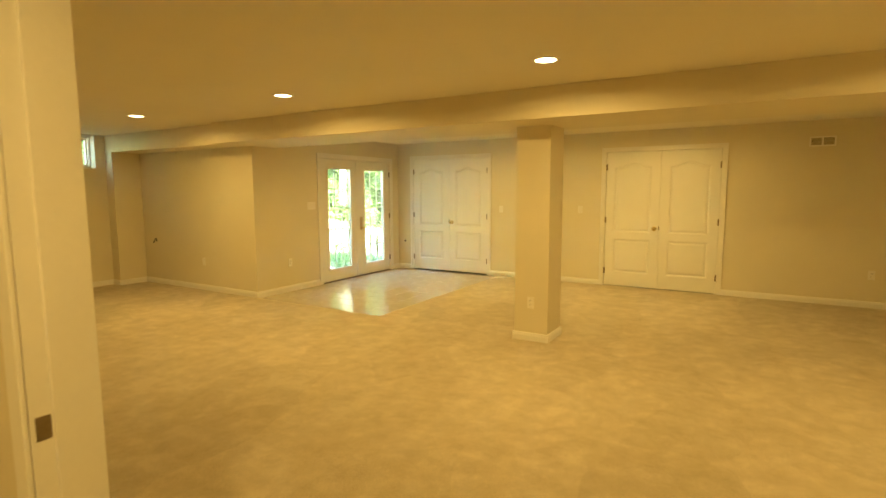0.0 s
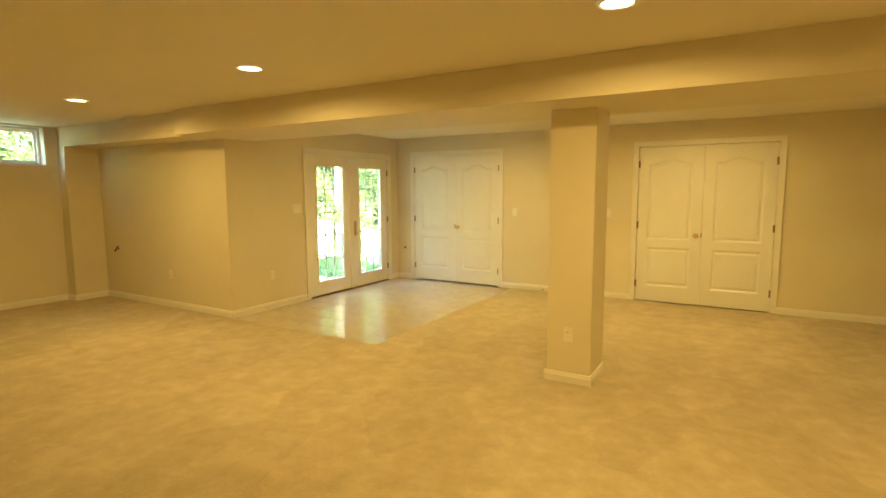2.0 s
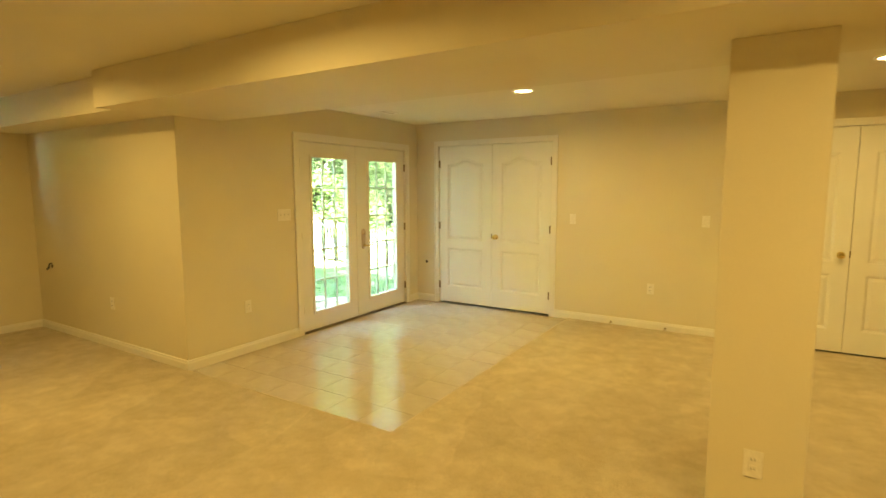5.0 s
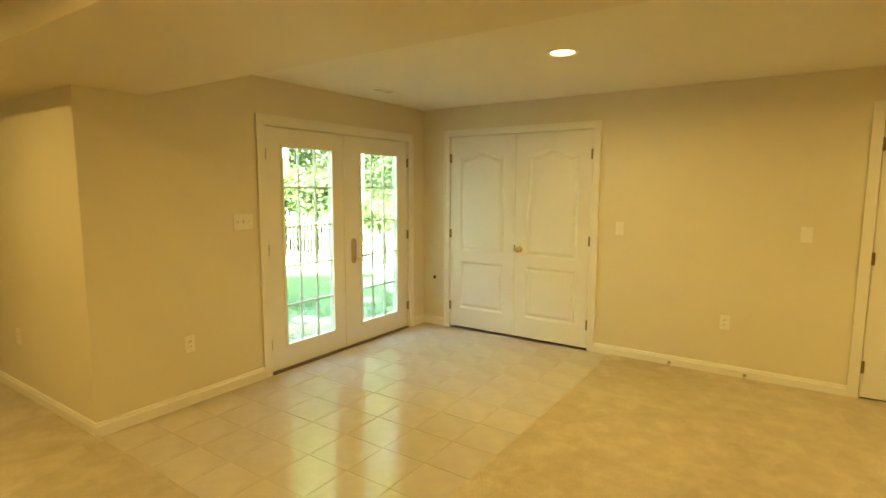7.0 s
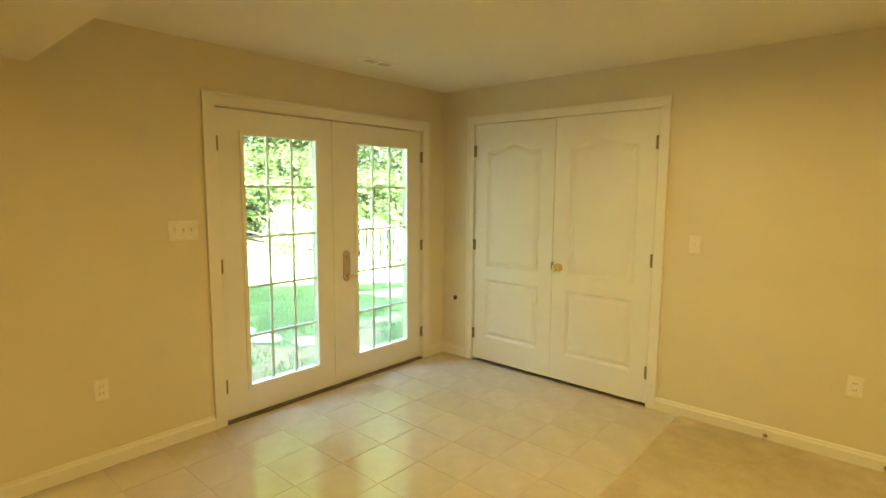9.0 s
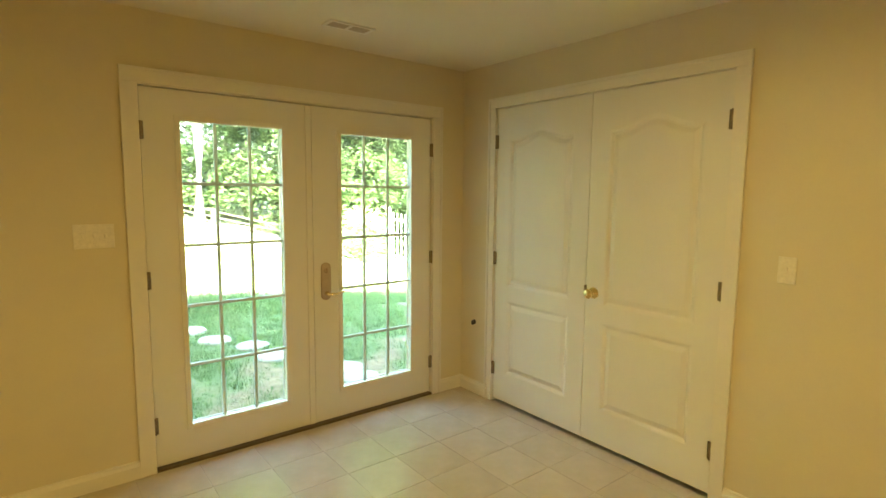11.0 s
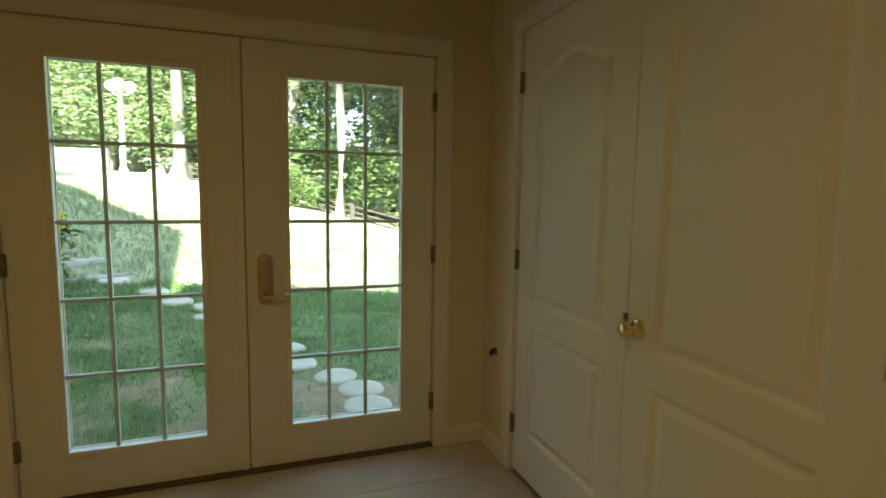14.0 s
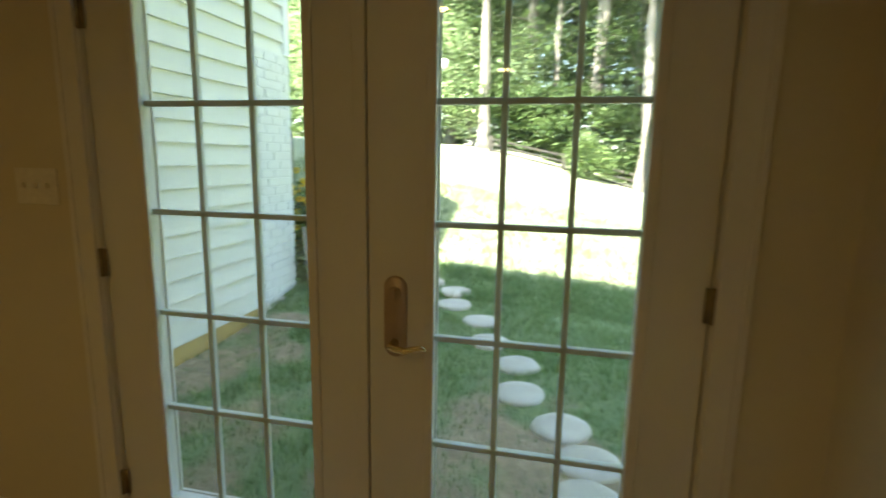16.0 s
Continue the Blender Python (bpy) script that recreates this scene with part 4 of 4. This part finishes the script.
# big trunks at the edge of the wood, and last an unseen added tree
for i, (x, y, h, gth, pale, low) in enumerate((
        (-16.6, 10.9, 16, 0.15, 1, 0.42), (-17.75, 11.7, 16, 0.12, 1, 0.42), (-18.8, 9.3, 15, 0.13, 0, 0.40), (-21.9, 8.3, 17, 0.24, 0, 0.45), (-18.2, 16.1, 17, 0.28, 1, 0.42),
        (-16.3, 18.1, 16, 0.17, 1, 0.40), (-22.0, 4.8, 15, 0.20, 1, 0.35), (-22.6, 7.0, 14, 0.15, 0, 0.30), (-20.2, 12.6, 15, 0.16, 0, 0.30), (-15.6, 20.5, 15, 0.24, 0, 0.35), (-24.0, 12.2, 17, 0.24, 0, 0.25), (-22.0, 14.8, 15, 0.18, 0, 0.25), (-25.5, 6.0, 16, 0.25, 0, 0.22),
        (-25.0, 9.8, 15, 0.20, 0, 0.20), (-20.4, 18.5, 15, 0.22, 0, 0.25), (-27.0, 2.6, 15, 0.24, 0, 0.20), (-28.5, -2.0, 15, 0.22, 0, 0.2), (-24.5, 17.5, 15, 0.2, 0, 0.2),
        (-18.2, 24.0, 15, 0.22, 0, 0.2), (-29.0, 13.0, 17, 0.25, 0, 0.15), (-30.0, 7.5, 17, 0.25, 0, 0.15), (-31.0, 1.0, 16, 0.25, 0, 0.15), (-26.5, 22.0, 16, 0.25, 0, 0.15),
        # (-12.2, 0.3) is unseen, added to block sky light into the small window
        (-13.5, 25.0, 15, 0.24, 0, 0.2), (-22.0, 28.0, 16, 0.24, 0, 0.15), (-12.2, 0.3, 8, 0.14, 0, 0.16))):
    # trees further back take the leaf colour with shade painted in
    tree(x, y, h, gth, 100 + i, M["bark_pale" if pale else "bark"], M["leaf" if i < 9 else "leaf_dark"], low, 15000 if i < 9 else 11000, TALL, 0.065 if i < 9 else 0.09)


def shrub(name, label, x, y, w, h, count, seed, leaf, size=0.06):
    r = random.Random(seed)
    t = thing(name, label, "shrub", (x, y, ground_z(x, y) - 0.03))
    bm = bmesh.new()
    centres = []
    for i in range(9):
        a, q = r.uniform(0, 6.283), r.uniform(0.2, 1.0)
        tip = Vector((math.cos(a) * w * 0.42 * q, math.sin(a) * w * 0.42 * q, h * r.uniform(0.45, 0.85)))
        tube(bm, [(0, 0, 0), tip * 0.5 + Vector((0, 0, 0.05)), tip], [0.02, 0.013, 0.006], 5)
        centres += [(tip.x, tip.y, tip.z, w * 0.24), (tip.x * 0.8, tip.y * 0.8, tip.z * 0.5, w * 0.24)]
    part("stems", bm, M["bark"], t)
    v, f = leaf_cloud(r, centres, 1.0, count, size, 0.9)
    o = quads_object("foliage", v, f, leaf)
    o.parent = t


shrub("bush", "rounded green bush at the wood's edge", -19.0, 8.05, 1.4, 1.2, 4200, 41, M["leaf"], 0.05)
shrub("bush", "bright leafy bush by the rail fence", -15.6, 12.6, 1.7, 1.5, 3200, 42, M["hedge"], 0.06)
for i, (x, y) in enumerate(((-23.4, 4.2), (-22.6, 2.0), (-22.0, 0.0), (-21.4, -2.2), (-20.6, -4.4), (-25.2, 4.8), (-24.6, 1.0))):
    shrub("hedge_shrub", "tall light green hedge shrub", x, y, 3.8, 4.6, 9000, 60 + i, M["hedge"], 0.075)
# undergrowth of the wood
r = random.Random(77)
cs = []
for i in range(520):
    y = r.uniform(-8, 34)
    x = fence_x(y) - r.uniform(1.2, 16)
    cs.append((x, y, ground_z(x, y) + r.uniform(0.2, 1.0) ** 1.4 * 13.0, r.uniform(0.7, 1.7)))
for i in range(130):
    y = r.uniform(5, 26)
    x = fence_x(y) - r.uniform(0.9, 3.0)
    cs.append((x, y, ground_z(x, y) + r.uniform(0.2, 2.2), r.uniform(0.4, 0.8)))
for i in range(150):
    y = r.uniform(13, 30)
    x = -16.4 + (y - 14) * 0.26 - r.uniform(0.9, 3.6)
    cs.append((x, y, ground_z(x, y) + r.uniform(0.1, 3.0), r.uniform(0.5, 0.9)))
for i in range(90):
    y = r.uniform(6, 22)
    x = fence_x(y) - r.uniform(5, 13)
    cs.append((x, y, ground_z(x, y) + r.uniform(5, 16), r.uniform(1.2, 2.1)))
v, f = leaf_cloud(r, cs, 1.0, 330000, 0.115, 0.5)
tagged(quads_object("undergrowth", v, f, M["leaf_dark"]), "dense woodland undergrowth behind the fence, canopy shade painted into its leaves", "undergrowth", kind="stuff")
# far wood
cs = []
for i in range(900):
    y = r.uniform(-60, 80)
    x = -38 - r.uniform(0, 14) - 0.1 * abs(y)
    cs.append((x, y, ground_z(x, y) + r.uniform(0, 24), r.uniform(2.0, 3.6)))
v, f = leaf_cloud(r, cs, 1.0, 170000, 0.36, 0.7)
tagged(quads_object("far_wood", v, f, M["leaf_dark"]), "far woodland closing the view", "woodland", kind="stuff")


def rail_fence(ya, yb):
    t = thing("rail_fence", "weathered grey split-rail wooden fence along the wood, darkened for tree shade", "fence")
    n = int((yb - ya) / 2.2)
    ps = []
    for i in range(n + 1):
        y = ya + (yb - ya) * i / n
        x = fence_x(y)
        z = ground_z(x, y)
        ps.append(Vector((x, y, z)))
        part("post", boxes((x - 0.06, x + 0.06, y - 0.06, y + 0.06, z - 0.3, z + 0.46), bevel=0.012), M["rail"], t)
    for a, b in zip(ps, ps[1:]):
        for h in (0.06, 0.22, 0.38):
            part("rail", tube(bmesh.new(), [a + Vector((0.03, 0, h)), (a + b) / 2 + Vector((0.03, 0, h - 0.015)), b + Vector((0.03, 0, h + 0.01))], [0.026, 0.03, 0.026], 6), M["rail"], t)


rail_fence(5.2, 14.0)


def picket_fence(a, b):
    t = thing("metal_fence", "pale metal picket fence along the lawn", "fence")
    a, b = Vector((*a, 0)), Vector((*b, 0))
    n = int((b - a).length / 0.125)
    for i in range(n + 1):
        p = a.lerp(b, i / n)
        z = ground_z(p.x, p.y)
        w, h = (0.032, 1.62) if i % 16 == 0 else (0.015, 1.5)
        part("post" if i % 16 == 0 else "picket", boxes((p.x - w, p.x + w, p.y - w, p.y + w, z - (0.1 if w > 0.02 else -0.08), z + h)), M["iron"], t)
    for h in (0.2, 1.3):
        pts = [a.lerp(b, i / 12) for i in range(13)]
        part("rail", tube(bmesh.new(), [(p.x, p.y, ground_z(p.x, p.y) + h) for p in pts], [0.018] * 13, 4), M["iron"], t)


picket_fence((-16.4, 14.0), (-14.3, 22.0))


def flower_clump(x, y):
    r = random.Random(9)
    t = thing("black_eyed_susans", "tall clump of yellow black-eyed susans beside the brick corner", "flowers", (x, y, ground_z(x, y) - 0.02))
    stems = bmesh.new()
    verts, faces, pv, pf = [], [], [], []
    eyes = bmesh.new()
    for i in range(130):
        a, q = r.uniform(0, 6.283), math.sqrt(r.random())
        tip = Vector((math.cos(a) * 0.37 * q, math.sin(a) * 0.37 * q, r.uniform(0.32, 1.08)))
        foot = Vector((tip.x * 0.5 + r.gauss(0, 0.03), tip.y * 0.5 + r.gauss(0, 0.03), 0))
        tube(stems, [foot, foot.lerp(tip, 0.6) + Vector((0, 0, 0.03)), tip], [0.005, 0.004, 0.003], 4)
        lathe(eyes, [(0, -0.006), (0.013, -0.004), (0.012, 0.008), (0, 0.014)], 8, Matrix.Translation(tip))
        tilt = Euler((r.uniform(-0.9, 0.1), r.uniform(0.3, 1.1), 0)).to_matrix()
        for k in range(11):
            b = 6.283 * k / 11 + r.uniform(-0.1, 0.1)
            d, s = tilt @ Vector((math.cos(b), math.sin(b), -0.18)), tilt @ Vector((-math.sin(b), math.cos(b), 0)) * 0.0115
            n = len(pv)
            pv += [tuple(tip + d * 0.01 - s * 0.6), tuple(tip + d * 0.01 + s * 0.6), tuple(tip + d * 0.027 + s), tuple(tip + d * 0.038), tuple(tip + d * 0.027 - s)]
            pf.append((n, n + 1, n + 2, n + 3, n + 4))
    part("stems", stems, M["hedge"], t)
    part("flower_eyes", eyes, M["cone"], t, "dark flower eyes")
    o = quads_object("petals", pv, pf, M["flower"])
    o.parent = t
    v, f = leaf_cloud(r, [(r.uniform(-0.3, 0.3), r.uniform(-0.3, 0.3), r.uniform(0.1, 0.82), 0.15) for _ in range(40)], 1.0, 2200, 0.06)
    o = quads_object("leaves", v, f, M["leaf"])
    o.parent = t


flower_clump(-9.60, 4.86)
stake = thing("garden_paddle", "pale weathered wooden paddle leaning in the flower bed", "paddle", (-9.02, 5.22, ground_z(-9.02, 5.22)))
part("shaft", tube(bmesh.new(), [(0.03, 0.03, -0.02), (0.0, 0.0, 0.25), (-0.03, -0.03, 0.42)], [0.009, 0.01, 0.012], 8), M["bark_pale"], stake)
bl = boxes((-0.028, 0.028, -0.006, 0.006, 0, 0.26), bevel=0.005)
bmesh.ops.transform(bl, matrix=pose(-0.028, -0.028, 0.40, 8, -7, 0), verts=bl.verts)
part("blade", bl, M["bark_pale"], stake)


meter = thing("utility_box", "dark grey metal utility box on the house's west wall", "utility box", (-9.262, 4.74, 1.10))
part("cover", boxes((-0.22, 0.0, -0.12, 0.12, 0.0, 0.48), bevel=0.01), M["slot"], meter, "dark grey metal cover")
part("conduit", boxes((-0.20, -0.04, 0.02, 0.105, -1.05, -0.002), bevel=0.008), M["siding"], meter, "pale plastic conduit cover")


def lamp_post(x, y):
    t = thing("lamp_post", "white garden lamp post with globe lights", "lamp post", (x, y, ground_z(x, y)))
    h = 2.3
    part("pole", lathe(bmesh.new(), [(0, -0.1), (0.11, -0.1), (0.11, 0.12), (0.06, 0.2), (0.045, h - 0.2), (0.06, h - 0.15), (0, h - 0.14)], 14), M["vinyl"], t, "", True)
    for a in (0, 120, 240):
        c = (0.24 * math.cos(radians(a)), 0.24 * math.sin(radians(a)))
        part("arm", tube(bmesh.new(), [(0, 0, h - 0.22), (c[0] * 0.6, c[1] * 0.6, h - 0.24), (c[0], c[1], h - 0.16)], [0.018, 0.018, 0.018], 6), M["vinyl"], t)
        part("globe", lathe(bmesh.new(), [(0.145 * math.sin(math.pi * i / 10), h - 0.02 - 0.145 * math.cos(math.pi * i / 10)) for i in range(11)], 16, Matrix.Translation((c[0], c[1], 0))), M["globe"], t, "white glass globe", True)


lamp_post(-19.5, 3.75)
structure("garden_wall", boxes((-20.6, -20.3, -0.5, 3.2, 1.2, 2.35), bevel=0.02), M["block"], "low grey garden wall below the hedge", "wall")

# ---- floor tiles, last ----
floor_tiles = thing("floor_tile_field", "cream glazed ceramic floor tiles inside the garden door", "tiled floor", (0, 0, 0), kind="structure")
tile_meshes = {}
P, J = 0.2972, 0.0028


def cuts(a, b, anchor):
    first = anchor - math.ceil((anchor - a) / P) * P
    out, v = [], first
    while v < b:
        lo, hi = max(a, v), min(b, v + P)
        if hi - lo > 0.02:
            out.append((lo + J / 2, hi - J / 2))
        v += P
    return out


for x0, x1 in cuts(TX0 - 0.03, TX1, -4.571):
    for y0, y1 in cuts(TY0, NORTH, 5.052):
        key = (round(x1 - x0, 3), round(y1 - y0, 3))
        if key not in tile_meshes:
            bm = boxes((0, x1 - x0, 0, y1 - y0, -0.012, 0.0), bevel=0.0008)
            me = bpy.data.meshes.new("tile")
            bm.to_mesh(me)
            bm.free()
            me.materials.append(M["tile"])
            tile_meshes[key] = me
        o = new("tile", tile_meshes[key])
        o.parent, o.location = floor_tiles, (x0, y0, 0.001 + random.Random(int(x0 * 999 + y0 * 77)).uniform(-0.0004, 0.0004))
